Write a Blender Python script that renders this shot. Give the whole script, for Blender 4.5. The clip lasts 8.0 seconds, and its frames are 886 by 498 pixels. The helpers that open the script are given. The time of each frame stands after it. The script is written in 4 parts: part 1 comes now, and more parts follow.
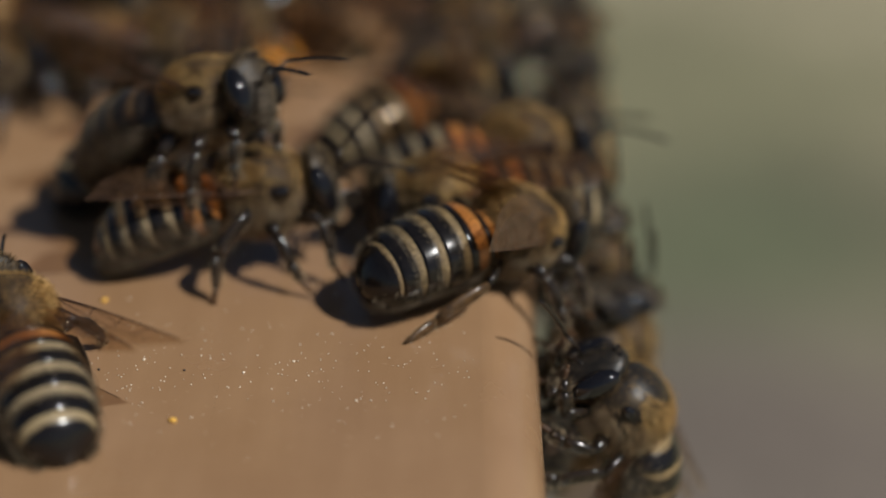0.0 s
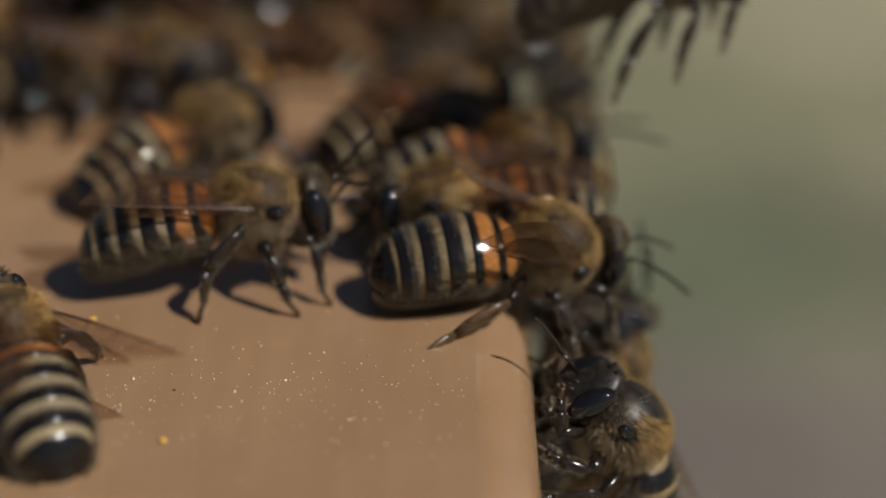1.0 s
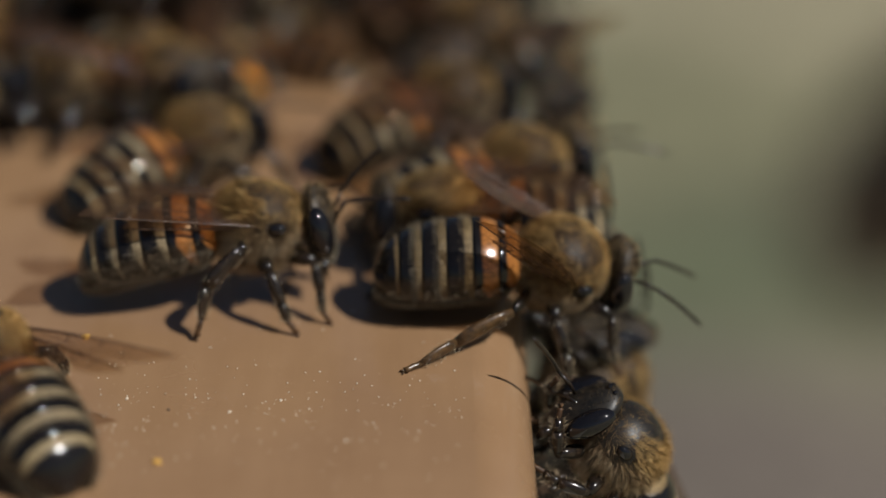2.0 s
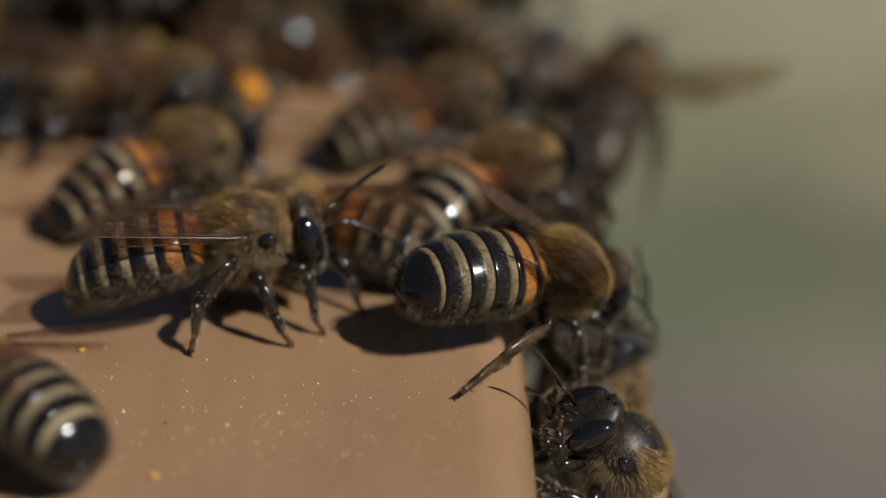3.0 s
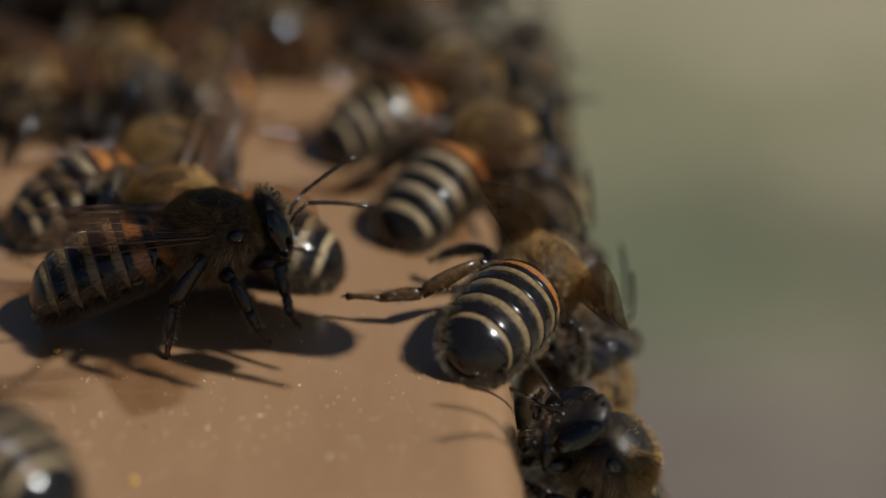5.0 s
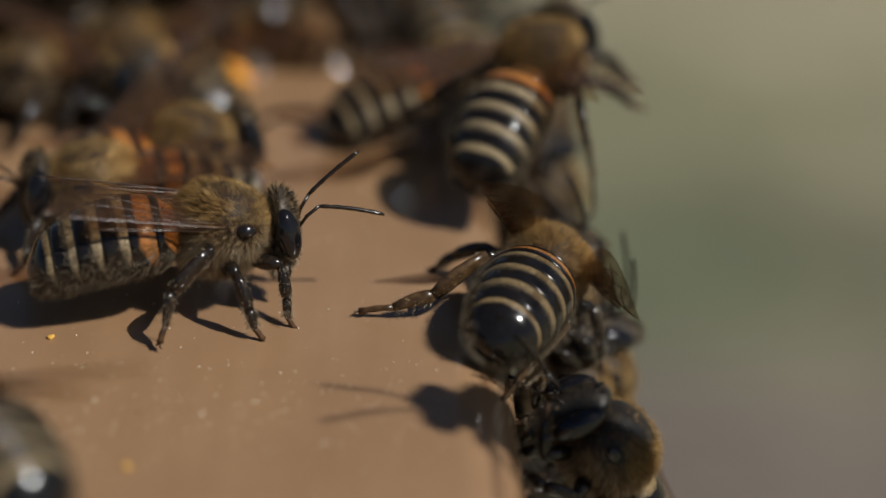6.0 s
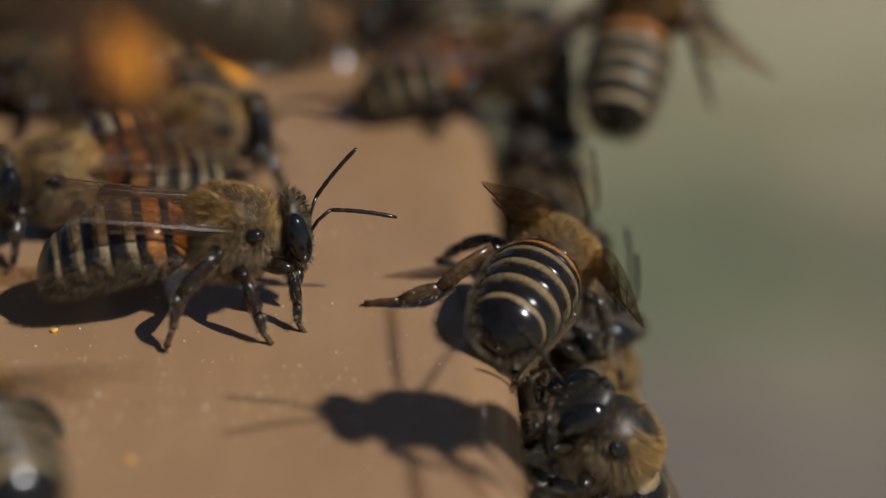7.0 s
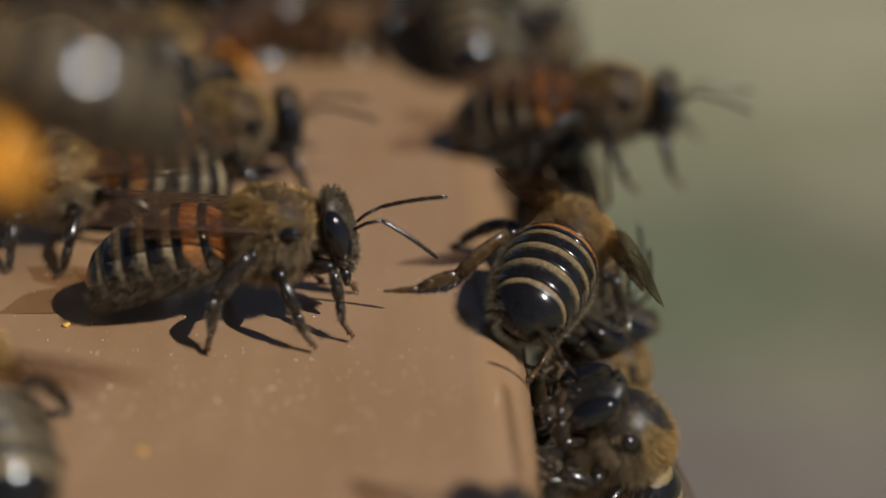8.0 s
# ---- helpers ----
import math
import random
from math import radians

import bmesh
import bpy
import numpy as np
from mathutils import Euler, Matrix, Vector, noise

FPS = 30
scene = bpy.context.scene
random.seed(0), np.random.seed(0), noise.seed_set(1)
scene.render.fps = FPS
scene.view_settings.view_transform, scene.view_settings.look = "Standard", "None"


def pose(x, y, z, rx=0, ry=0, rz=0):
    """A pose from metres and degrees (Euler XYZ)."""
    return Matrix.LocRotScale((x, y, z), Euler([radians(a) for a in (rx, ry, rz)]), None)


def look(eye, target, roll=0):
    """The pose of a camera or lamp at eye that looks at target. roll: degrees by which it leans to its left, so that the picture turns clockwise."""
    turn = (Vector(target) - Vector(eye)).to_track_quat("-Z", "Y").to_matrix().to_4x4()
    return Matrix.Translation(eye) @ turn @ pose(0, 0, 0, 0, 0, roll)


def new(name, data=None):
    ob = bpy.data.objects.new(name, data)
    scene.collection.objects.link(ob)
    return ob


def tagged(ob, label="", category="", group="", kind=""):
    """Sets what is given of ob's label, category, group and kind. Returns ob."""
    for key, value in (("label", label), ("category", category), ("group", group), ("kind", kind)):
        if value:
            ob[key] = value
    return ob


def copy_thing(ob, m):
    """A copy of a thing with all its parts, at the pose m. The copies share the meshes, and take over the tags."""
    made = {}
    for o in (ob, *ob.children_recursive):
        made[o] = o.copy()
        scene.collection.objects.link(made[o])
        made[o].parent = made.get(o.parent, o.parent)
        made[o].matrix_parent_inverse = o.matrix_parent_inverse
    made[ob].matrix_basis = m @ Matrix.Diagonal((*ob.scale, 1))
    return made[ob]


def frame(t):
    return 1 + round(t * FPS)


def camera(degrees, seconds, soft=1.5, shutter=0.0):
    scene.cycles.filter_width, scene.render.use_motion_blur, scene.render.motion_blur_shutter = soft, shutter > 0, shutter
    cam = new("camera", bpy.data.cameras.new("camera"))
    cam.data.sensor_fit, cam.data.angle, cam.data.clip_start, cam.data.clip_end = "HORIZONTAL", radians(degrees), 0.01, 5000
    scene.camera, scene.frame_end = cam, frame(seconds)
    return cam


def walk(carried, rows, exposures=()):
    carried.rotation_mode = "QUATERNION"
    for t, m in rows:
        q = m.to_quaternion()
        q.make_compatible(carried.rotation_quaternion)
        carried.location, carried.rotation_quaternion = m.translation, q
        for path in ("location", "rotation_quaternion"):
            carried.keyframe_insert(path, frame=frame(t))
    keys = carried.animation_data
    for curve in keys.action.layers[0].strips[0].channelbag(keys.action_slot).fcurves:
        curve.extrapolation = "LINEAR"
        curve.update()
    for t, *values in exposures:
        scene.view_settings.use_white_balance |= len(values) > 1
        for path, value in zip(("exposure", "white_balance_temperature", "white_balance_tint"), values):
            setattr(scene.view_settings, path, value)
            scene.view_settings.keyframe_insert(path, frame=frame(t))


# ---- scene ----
MM = 0.001


def mm(x, y, z, rx=0, ry=0, rz=0):
    """A pose in millimetres and degrees."""
    return pose(x * MM, y * MM, z * MM, rx, ry, rz)


EXPOSURE, SKY, SUN, KELVIN = -0.12, 0.034, 4.9, 6250

# ---- camera and its path: millimetres, tilt, turn, lean ----
cam = camera(22.0, 8.0, soft=1.3, shutter=0.5)
cam.data.dof.use_dof = True
cam.data.dof.focus_distance = 90.0 * MM
cam.data.dof.aperture_fstop = 19.0
CAMERA_ROWS = [
    (0, 0.41, -92.42, 43.36, 64.39, 0.46, -0.05),
    (0.5, 0.22, -91.89, 42.86, 64.76, 0.22, -0.10),
    (1, 0.00, -91.39, 42.55, 65.00, 0.00, -0.00),
    (1.5, -0.17, -90.72, 42.78, 64.94, -0.16, 0.23),
    (2, -0.25, -90.32, 42.73, 65.08, -0.25, 0.26),
    (3.5, -0.73, -89.08, 42.45, 65.21, -0.66, 0.16),
    (4, -0.93, -88.68, 42.13, 65.27, -0.87, 0.26),
    (4.5, -1.30, -88.08, 41.91, 65.21, -1.29, 0.39),
    (5, -1.50, -87.80, 41.84, 65.14, -1.64, 0.42),
    (6.5, -0.91, -87.03, 40.60, 65.19, -1.30, 0.52),
    (7, -1.26, -87.21, 40.60, 65.20, -1.42, 0.64),
    (7.5, -1.02, -87.30, 39.70, 65.62, -1.04, 0.50),
    (8, -1.21, -87.60, 39.66, 65.70, -1.05, 0.41),
]

walk(cam, [(t, mm(x, y, z, rx, 0, rz) @ pose(0, 0, 0, 0, 0, lean)) for t, x, y, z, rx, rz, lean in CAMERA_ROWS],
     exposures=[(0, EXPOSURE, KELVIN, 10), (8, EXPOSURE, KELVIN, 10)])

# ---- daylight ----
SUN_HEIGHT, SUN_BEARING = 48, 126
world = bpy.data.worlds.new("sky")
scene.world = world
world.use_nodes = True
sky = world.node_tree.nodes.new("ShaderNodeTexSky")
sky.sky_type, sky.sun_disc = "NISHITA", False
sky.sun_elevation, sky.sun_rotation = radians(SUN_HEIGHT), radians(SUN_BEARING)
world.node_tree.links.new(sky.outputs[0], world.node_tree.nodes["Background"].inputs[0])
world.node_tree.nodes["Background"].inputs[1].default_value = SKY
sun = new("sun", bpy.data.lights.new("sun", "SUN"))
sun.data.energy, sun.data.angle, sun.data.color = SUN, radians(0.53), (1.0, 0.96, 0.89)
a, b = radians(SUN_HEIGHT), radians(90 - SUN_BEARING)
sun.matrix_world = look((math.cos(a) * math.cos(b), math.cos(a) * math.sin(b), math.sin(a)), (0, 0, 0))


# ---- materials ----
class Shader:
    """A node material built step by step."""

    def __init__(self, name):
        self.mat = bpy.data.materials.new(name)
        self.mat.use_nodes = True
        self.tree = self.mat.node_tree
        self.bsdf = self.tree.nodes["Principled BSDF"]

    def node(self, kind, **inputs):
        n = self.tree.nodes.new(kind)
        for key, value in inputs.items():
            self.put(n, key.replace("_", " "), value)
        return n

    def put(self, n, key, value):
        socket = n.inputs[key]
        if isinstance(value, bpy.types.NodeSocket):
            self.tree.links.new(value, socket)
        else:
            socket.default_value = value

    def set(self, **inputs):
        for key, value in inputs.items():
            self.put(self.bsdf, key.replace("_", " "), value)
        return self

    def place(self):
        return self.node("ShaderNodeTexCoord").outputs["Object"]

    def noise(self, scale, detail=4.0, vector=None, rough=0.55):
        return self.node("ShaderNodeTexNoise", Vector=vector or self.place(), Scale=scale, Detail=detail, Roughness=rough).outputs["Fac"]

    def ramp(self, fac, *stops):
        n = self.node("ShaderNodeValToRGB", Fac=fac)
        while len(n.color_ramp.elements) < len(stops):
            n.color_ramp.elements.new(0.5)
        for e, (at, col) in zip(n.color_ramp.elements, stops):
            e.position, e.color = at, (*col, 1)
        return n.outputs["Color"]

    def math(self, op, x, y):
        n = self.node("ShaderNodeMath")
        n.operation = op
        self.put(n, 0, x), self.put(n, 1, y)
        return n.outputs[0]

    def bump(self, height, strength, distance):
        self.set(Normal=self.node("ShaderNodeBump", Height=height, Strength=strength, Distance=distance).outputs[0])
        return self


def grey(v):
    return (v, v, v)


def chitin(name, dark, light, rough, scale=3000, relief=0.1, gloss=0.5):
    s = Shader(name)
    s.set(Base_Color=s.ramp(s.noise(scale), (0.35, dark), (0.7, light)), Roughness=rough, Specular_IOR_Level=gloss)
    return s.bump(s.noise(scale * 2), relief, 0.00002).mat


def banded(name, stops, glossy, felt, hairs=True):
    """A plate of the abdomen: colour runs from its front rim (u = 0) to its hind rim (u = 1)."""
    s = Shader(name)
    u = s.node("ShaderNodeAttribute")
    u.attribute_name = "u"
    grain = s.noise(9000, 3)
    broad = s.noise(900, 2)
    at = s.math("ADD", u.outputs["Fac"], s.math("MULTIPLY", s.math("SUBTRACT", grain, 0.5), 0.10))
    at = s.math("ADD", at, s.math("MULTIPLY", s.math("SUBTRACT", broad, 0.5), 0.14))
    felt_lines = s.noise(14000, 2, s.node("ShaderNodeMapping", Vector=s.place(), Scale=(0.22, 1.0, 1.0)).outputs[0])
    mix = s.node("ShaderNodeMix")
    mix.data_type, mix.blend_type = "RGBA", "MULTIPLY"
    mix.inputs[0].default_value = 1.0
    s.tree.links.new(s.ramp(at, *stops), mix.inputs[6])
    s.tree.links.new(s.ramp(felt_lines, (0.32, grey(0.35)), (0.62, grey(1.0))), mix.inputs[7])
    s.set(Base_Color=mix.outputs[2], Roughness=s.ramp(at, *[(p, grey(felt if g else glossy)) for p, _, g in
                                                             [(p, c, sum(c) > 0.3) for p, c in stops]]))
    s.set(Specular_IOR_Level=0.55)
    return s.bump(grain, 0.08, 0.00002).mat


def fur(name, root, tip, flank=None, rough=0.7):
    s = Shader(name)
    u = s.node("ShaderNodeAttribute")
    u.attribute_name = "u"
    vary = s.node("ShaderNodeNewGeometry").outputs["Random Per Island"]
    at = s.math("ADD", s.math("MULTIPLY", u.outputs["Fac"], 0.75), s.math("MULTIPLY", vary, 0.3))
    patch = s.noise(500, 2)
    # dark roots put the shade deep between the hairs into the colour
    hair = s.ramp(at, (0.05, root), (0.9, tip))
    if flank:
        split = s.node("ShaderNodeSeparateXYZ", Vector=s.place()).outputs["Z"]
        split = s.math("ADD", s.math("MULTIPLY", split, 500.0), s.math("MULTIPLY", patch, 0.6))
        pale = s.node("ShaderNodeMix")
        pale.data_type = "RGBA"
        s.tree.links.new(s.ramp(split, (0.1, grey(0)), (0.75, grey(1))), pale.inputs[0])
        s.tree.links.new(s.ramp(at, (0.05, root), (0.9, flank)), pale.inputs[6])
        s.tree.links.new(hair, pale.inputs[7])
        hair = pale.outputs[2]
    mix = s.node("ShaderNodeMix")
    mix.data_type, mix.blend_type = "RGBA", "MULTIPLY"
    mix.inputs[0].default_value = 1.0
    s.tree.links.new(hair, mix.inputs[6])
    s.tree.links.new(s.ramp(patch, (0.35, (0.72, 0.63, 0.52)), (0.62, (1.0, 1.0, 1.0))), mix.inputs[7])
    s.set(Base_Color=mix.outputs[2], Roughness=rough, Specular_IOR_Level=0.12)
    return s.mat


def film_wing(name, thin, thick):
    """Thin smoky-brown film, creased along its length, browner towards the hinge."""
    s = Shader(name)
    along = s.node("ShaderNodeMapping", Vector=s.place(), Scale=(0.35, 1.0, 1.0)).outputs[0]
    s.set(Base_Color=s.ramp(s.noise(1500), (0.35, (0.055, 0.030, 0.016)), (0.7, (0.13, 0.074, 0.042))), Roughness=0.2, IOR=1.5, Specular_IOR_Level=0.8)
    s.bump(s.noise(1500, 3, along), 0.35, 0.00012)
    clear = s.node("ShaderNodeBsdfTransparent", Color=(0.86, 0.75, 0.62, 1))
    mix = s.node("ShaderNodeMixShader", Fac=s.ramp(s.noise(900, 3, along), (0.3, grey(thin)), (0.75, grey(thick))))
    s.tree.links.new(clear.outputs[0], mix.inputs[1])
    s.tree.links.new(s.bsdf.outputs[0], mix.inputs[2])
    s.tree.links.new(mix.outputs[0], s.tree.nodes["Material Output"].inputs["Surface"])
    return s.mat


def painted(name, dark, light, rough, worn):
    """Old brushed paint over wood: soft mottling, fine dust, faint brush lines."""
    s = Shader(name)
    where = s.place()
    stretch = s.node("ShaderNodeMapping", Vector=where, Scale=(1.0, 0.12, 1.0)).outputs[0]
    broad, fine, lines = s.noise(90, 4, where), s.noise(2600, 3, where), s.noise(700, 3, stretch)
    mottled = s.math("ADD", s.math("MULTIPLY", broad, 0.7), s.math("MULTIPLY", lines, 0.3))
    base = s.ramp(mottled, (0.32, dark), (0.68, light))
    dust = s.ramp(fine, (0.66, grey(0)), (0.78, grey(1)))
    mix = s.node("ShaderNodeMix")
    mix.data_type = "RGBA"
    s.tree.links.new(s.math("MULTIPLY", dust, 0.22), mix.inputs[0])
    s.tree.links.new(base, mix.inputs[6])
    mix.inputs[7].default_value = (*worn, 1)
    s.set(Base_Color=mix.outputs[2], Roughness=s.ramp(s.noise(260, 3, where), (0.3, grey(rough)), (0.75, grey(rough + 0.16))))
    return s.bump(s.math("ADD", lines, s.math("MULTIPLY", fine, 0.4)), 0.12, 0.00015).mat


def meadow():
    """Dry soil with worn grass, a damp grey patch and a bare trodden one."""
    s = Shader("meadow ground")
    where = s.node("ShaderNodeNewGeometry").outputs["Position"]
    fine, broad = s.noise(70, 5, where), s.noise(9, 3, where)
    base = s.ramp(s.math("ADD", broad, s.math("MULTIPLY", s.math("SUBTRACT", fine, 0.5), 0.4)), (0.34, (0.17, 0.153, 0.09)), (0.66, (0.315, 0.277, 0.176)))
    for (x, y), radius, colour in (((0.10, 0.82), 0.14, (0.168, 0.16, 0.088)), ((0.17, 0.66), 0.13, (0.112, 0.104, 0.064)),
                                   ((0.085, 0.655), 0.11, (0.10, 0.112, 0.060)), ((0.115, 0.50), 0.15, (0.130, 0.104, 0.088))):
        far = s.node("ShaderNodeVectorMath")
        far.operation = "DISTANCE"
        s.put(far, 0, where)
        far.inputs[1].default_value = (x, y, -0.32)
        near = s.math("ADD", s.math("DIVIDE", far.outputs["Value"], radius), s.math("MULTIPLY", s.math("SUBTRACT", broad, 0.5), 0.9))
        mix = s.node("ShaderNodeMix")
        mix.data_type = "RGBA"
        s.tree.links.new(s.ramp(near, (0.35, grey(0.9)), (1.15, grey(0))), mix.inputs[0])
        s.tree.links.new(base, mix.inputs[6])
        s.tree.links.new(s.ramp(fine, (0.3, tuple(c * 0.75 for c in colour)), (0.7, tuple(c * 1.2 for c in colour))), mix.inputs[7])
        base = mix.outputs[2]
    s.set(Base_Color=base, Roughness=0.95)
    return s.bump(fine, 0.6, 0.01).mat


def plain(name, dark, light, rough, scale, **more):
    s = Shader(name)
    n = s.noise(scale)
    s.set(Base_Color=s.ramp(n, (0.3, dark), (0.7, light)), Roughness=rough, **more)
    return s.bump(n, 0.3, 0.3 / scale * 0.2).mat


BLACK, TAN, ORANGE = (0.010, 0.008, 0.007), (0.46, 0.35, 0.20), (0.40, 0.165, 0.042)
PLATE = chitin("black plate", (0.008, 0.007, 0.006), (0.02, 0.015, 0.011), 0.18)
LEG = chitin("leg plate", (0.007, 0.006, 0.005), (0.022, 0.014, 0.009), 0.19)
FOOT = chitin("foot plate", (0.03, 0.016, 0.009), (0.09, 0.045, 0.018), 0.5, gloss=0.3)
AMBER = chitin("amber leg plate", (0.03, 0.017, 0.008), (0.10, 0.055, 0.022), 0.28, gloss=0.5)
FACE = chitin("face hide", (0.02, 0.016, 0.012), (0.07, 0.052, 0.034), 0.5, gloss=0.3)
SKIN = chitin("brown hide", (0.022, 0.014, 0.008), (0.055, 0.033, 0.016), 0.55, gloss=0.25)
EYE = chitin("eye", (0.005, 0.005, 0.006), (0.008, 0.007, 0.008), 0.07, 9000, 0.01, 0.6)
BELLY = chitin("belly plate", (0.012, 0.009, 0.006), (0.05, 0.034, 0.02), 0.45)
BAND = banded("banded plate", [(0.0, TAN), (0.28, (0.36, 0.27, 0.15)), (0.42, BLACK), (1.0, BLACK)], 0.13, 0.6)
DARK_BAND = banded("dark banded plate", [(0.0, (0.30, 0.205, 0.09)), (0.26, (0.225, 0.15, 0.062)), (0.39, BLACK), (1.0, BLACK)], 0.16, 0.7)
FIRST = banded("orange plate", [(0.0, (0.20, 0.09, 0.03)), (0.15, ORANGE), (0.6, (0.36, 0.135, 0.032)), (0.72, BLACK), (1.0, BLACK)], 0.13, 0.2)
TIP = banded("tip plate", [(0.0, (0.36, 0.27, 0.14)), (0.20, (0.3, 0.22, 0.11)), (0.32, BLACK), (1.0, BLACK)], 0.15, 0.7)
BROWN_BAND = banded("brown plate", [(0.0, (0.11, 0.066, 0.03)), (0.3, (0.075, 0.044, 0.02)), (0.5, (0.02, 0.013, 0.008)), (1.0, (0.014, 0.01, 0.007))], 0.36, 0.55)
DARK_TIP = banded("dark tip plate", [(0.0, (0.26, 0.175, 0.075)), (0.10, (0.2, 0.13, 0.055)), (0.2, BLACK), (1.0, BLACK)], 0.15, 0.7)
GOLD_FUR = fur("golden fur", (0.20, 0.12, 0.05), (0.88, 0.58, 0.235), (0.88, 0.73, 0.51))
PALE_FUR = fur("pale fur", (0.06, 0.045, 0.03), (0.52, 0.43, 0.30))
FACE_FUR = fur("face fur", (0.06, 0.045, 0.027), (0.36, 0.26, 0.14), (0.74, 0.64, 0.48))
WING = film_wing("wing membrane", 0.16, 0.36)
WORN_WING = film_wing("worn wing membrane", 0.42, 0.66)
VEIN = chitin("wing vein", (0.03, 0.016, 0.009), (0.09, 0.045, 0.024), 0.26, gloss=0.6)
LOAD = plain("pollen load", (0.62, 0.22, 0.012), (0.80, 0.36, 0.03), 0.85, 2500)
GRAIN = plain("yellow pollen", (0.50, 0.25, 0.03), (0.65, 0.38, 0.07), 0.8, 9000)
DUST = plain("pale dust", (0.55, 0.45, 0.33), (0.8, 0.72, 0.58), 0.8, 9000)
PAINT = painted("tan paint", (0.252, 0.144, 0.072), (0.312, 0.188, 0.100), 0.15, (0.60, 0.46, 0.30))
SIDE = painted("grey paint", (0.50, 0.45, 0.38), (0.60, 0.56, 0.48), 0.5, (0.4, 0.34, 0.26))
# near-black brown stands in for the cavity's shade; dark crumbs share it
SHADE_BROWN = painted("shade-brown wood", (0.030, 0.020, 0.013), (0.07, 0.042, 0.024), 0.55, (0.14, 0.08, 0.035))
WOOD = painted("bare wood", (0.42, 0.26, 0.12), (0.55, 0.37, 0.19), 0.5, (0.3, 0.18, 0.08))
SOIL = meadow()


# ---- mesh tools ----
def mesh_from(name, verts, faces, material, u=None, smooth=True, normals=None):
    me = bpy.data.meshes.new(name)
    me.from_pydata([tuple(v) for v in verts], [], faces)
    me.materials.append(material)
    if smooth:
        me.polygons.foreach_set("use_smooth", [True] * len(me.polygons))
    if u is not None:
        me.attributes.new("u", "FLOAT", "POINT").data.foreach_set("value", [float(v) for v in u])
    me.update()
    if normals is not None:
        me.normals_split_custom_set_from_vertices([tuple(n) for n in normals])
    return me


def part(name, me, parent, m=None, label=""):
    ob = new(name, me)
    ob.parent = parent
    ob.matrix_basis = m or Matrix()
    return tagged(ob, label)


def rings(rows, closed=True):
    """Faces that join equal rings of points, row by row."""
    n, faces = len(rows[0]), []
    for i in range(len(rows) - 1):
        for j in range(n):
            k = (j + 1) % n
            faces.append((i * n + j, i * n + k, (i + 1) * n + k, (i + 1) * n + j))
    verts = [p for r in rows for p in r]
    if closed:
        faces += [tuple(range(n - 1, -1, -1)), tuple(range((len(rows) - 1) * n, len(rows) * n))]
    return verts, faces


def tube(points, radii, n=8, flat=1.0):
    """A smooth limb through points (mm) with a radius at each; flat squeezes it sideways."""
    rows = []
    for i, p in enumerate(points):
        p = Vector(p)
        way = (Vector(points[min(i + 1, len(points) - 1)]) - Vector(points[max(i - 1, 0)])).normalized()
        side = way.cross(Vector((0, 0, 1)) if abs(way.z) < 0.95 else Vector((0, 1, 0))).normalized()
        up = side.cross(way)
        rows.append([(p + (side * math.cos(a) * flat + up * math.sin(a)) * radii[i]) * MM for a in (2 * math.pi * j / n for j in range(n))])
    return rings(rows)


def ball(rx, ry, rz, nu=28, nv=18, shape=None):
    """An ellipsoid in mm, its points passed through shape."""
    rows = []
    for i in range(nv + 1):
        b = math.pi * (0.01 + 0.98 * i / nv) - math.pi / 2
        row = []
        for j in range(nu):
            a = 2 * math.pi * j / nu
            p = Vector((rx * math.cos(b) * math.cos(a), ry * math.cos(b) * math.sin(a), rz * math.sin(b)))
            row.append((shape(p) if shape else p) * MM)
        rows.append(row)
    return rings(rows)


def strands(roots, length, width, seed):
    """Bent hairs: each root is (point, way) in mm."""
    rnd = random.Random(seed)
    verts, faces, u = [], [], []
    for p, way in roots:
        way = way.normalized()
        side = way.cross(Vector((rnd.uniform(-1, 1), rnd.uniform(-1, 1), rnd.uniform(-1, 1)))).normalized() * width
        long = length * rnd.uniform(0.55, 1.2)
        bend = Vector((rnd.uniform(-1, 1) - 0.5, rnd.uniform(-1, 1), rnd.uniform(-1, 0.6))) * long * 0.12
        mid = p + way * long * 0.55 + bend * 0.3
        tip = p + way * long + bend
        i = len(verts)
        verts += [(p - side) * MM, (p + side) * MM, (mid + side * 0.8) * MM, (mid - side * 0.8) * MM, tip * MM]
        faces += [(i, i + 1, i + 2, i + 3), (i + 3, i + 2, i + 4)]
        u += [0, 0, 0.55, 0.55, 1]
    return verts, faces, u


# ---- the honey bee: x forward, y to its left, z up, its feet on z = 0 ----
THORAX, THORAX_AT, TAIL_AT = (1.85, 1.78, 1.68), (0, 0, 2.75), (-1.6, 0, 2.62)
ABDOMEN_LONG = 6.25
GIRTH = [(0, 0.42), (0.08, 0.74), (0.2, 0.94), (0.38, 1.0), (0.56, 0.97), (0.72, 0.91), (0.86, 0.76), (0.95, 0.60), (1.0, 0.45)]


def girth(s):
    return float(np.interp(s, [g[0] for g in GIRTH], [g[1] for g in GIRTH]))


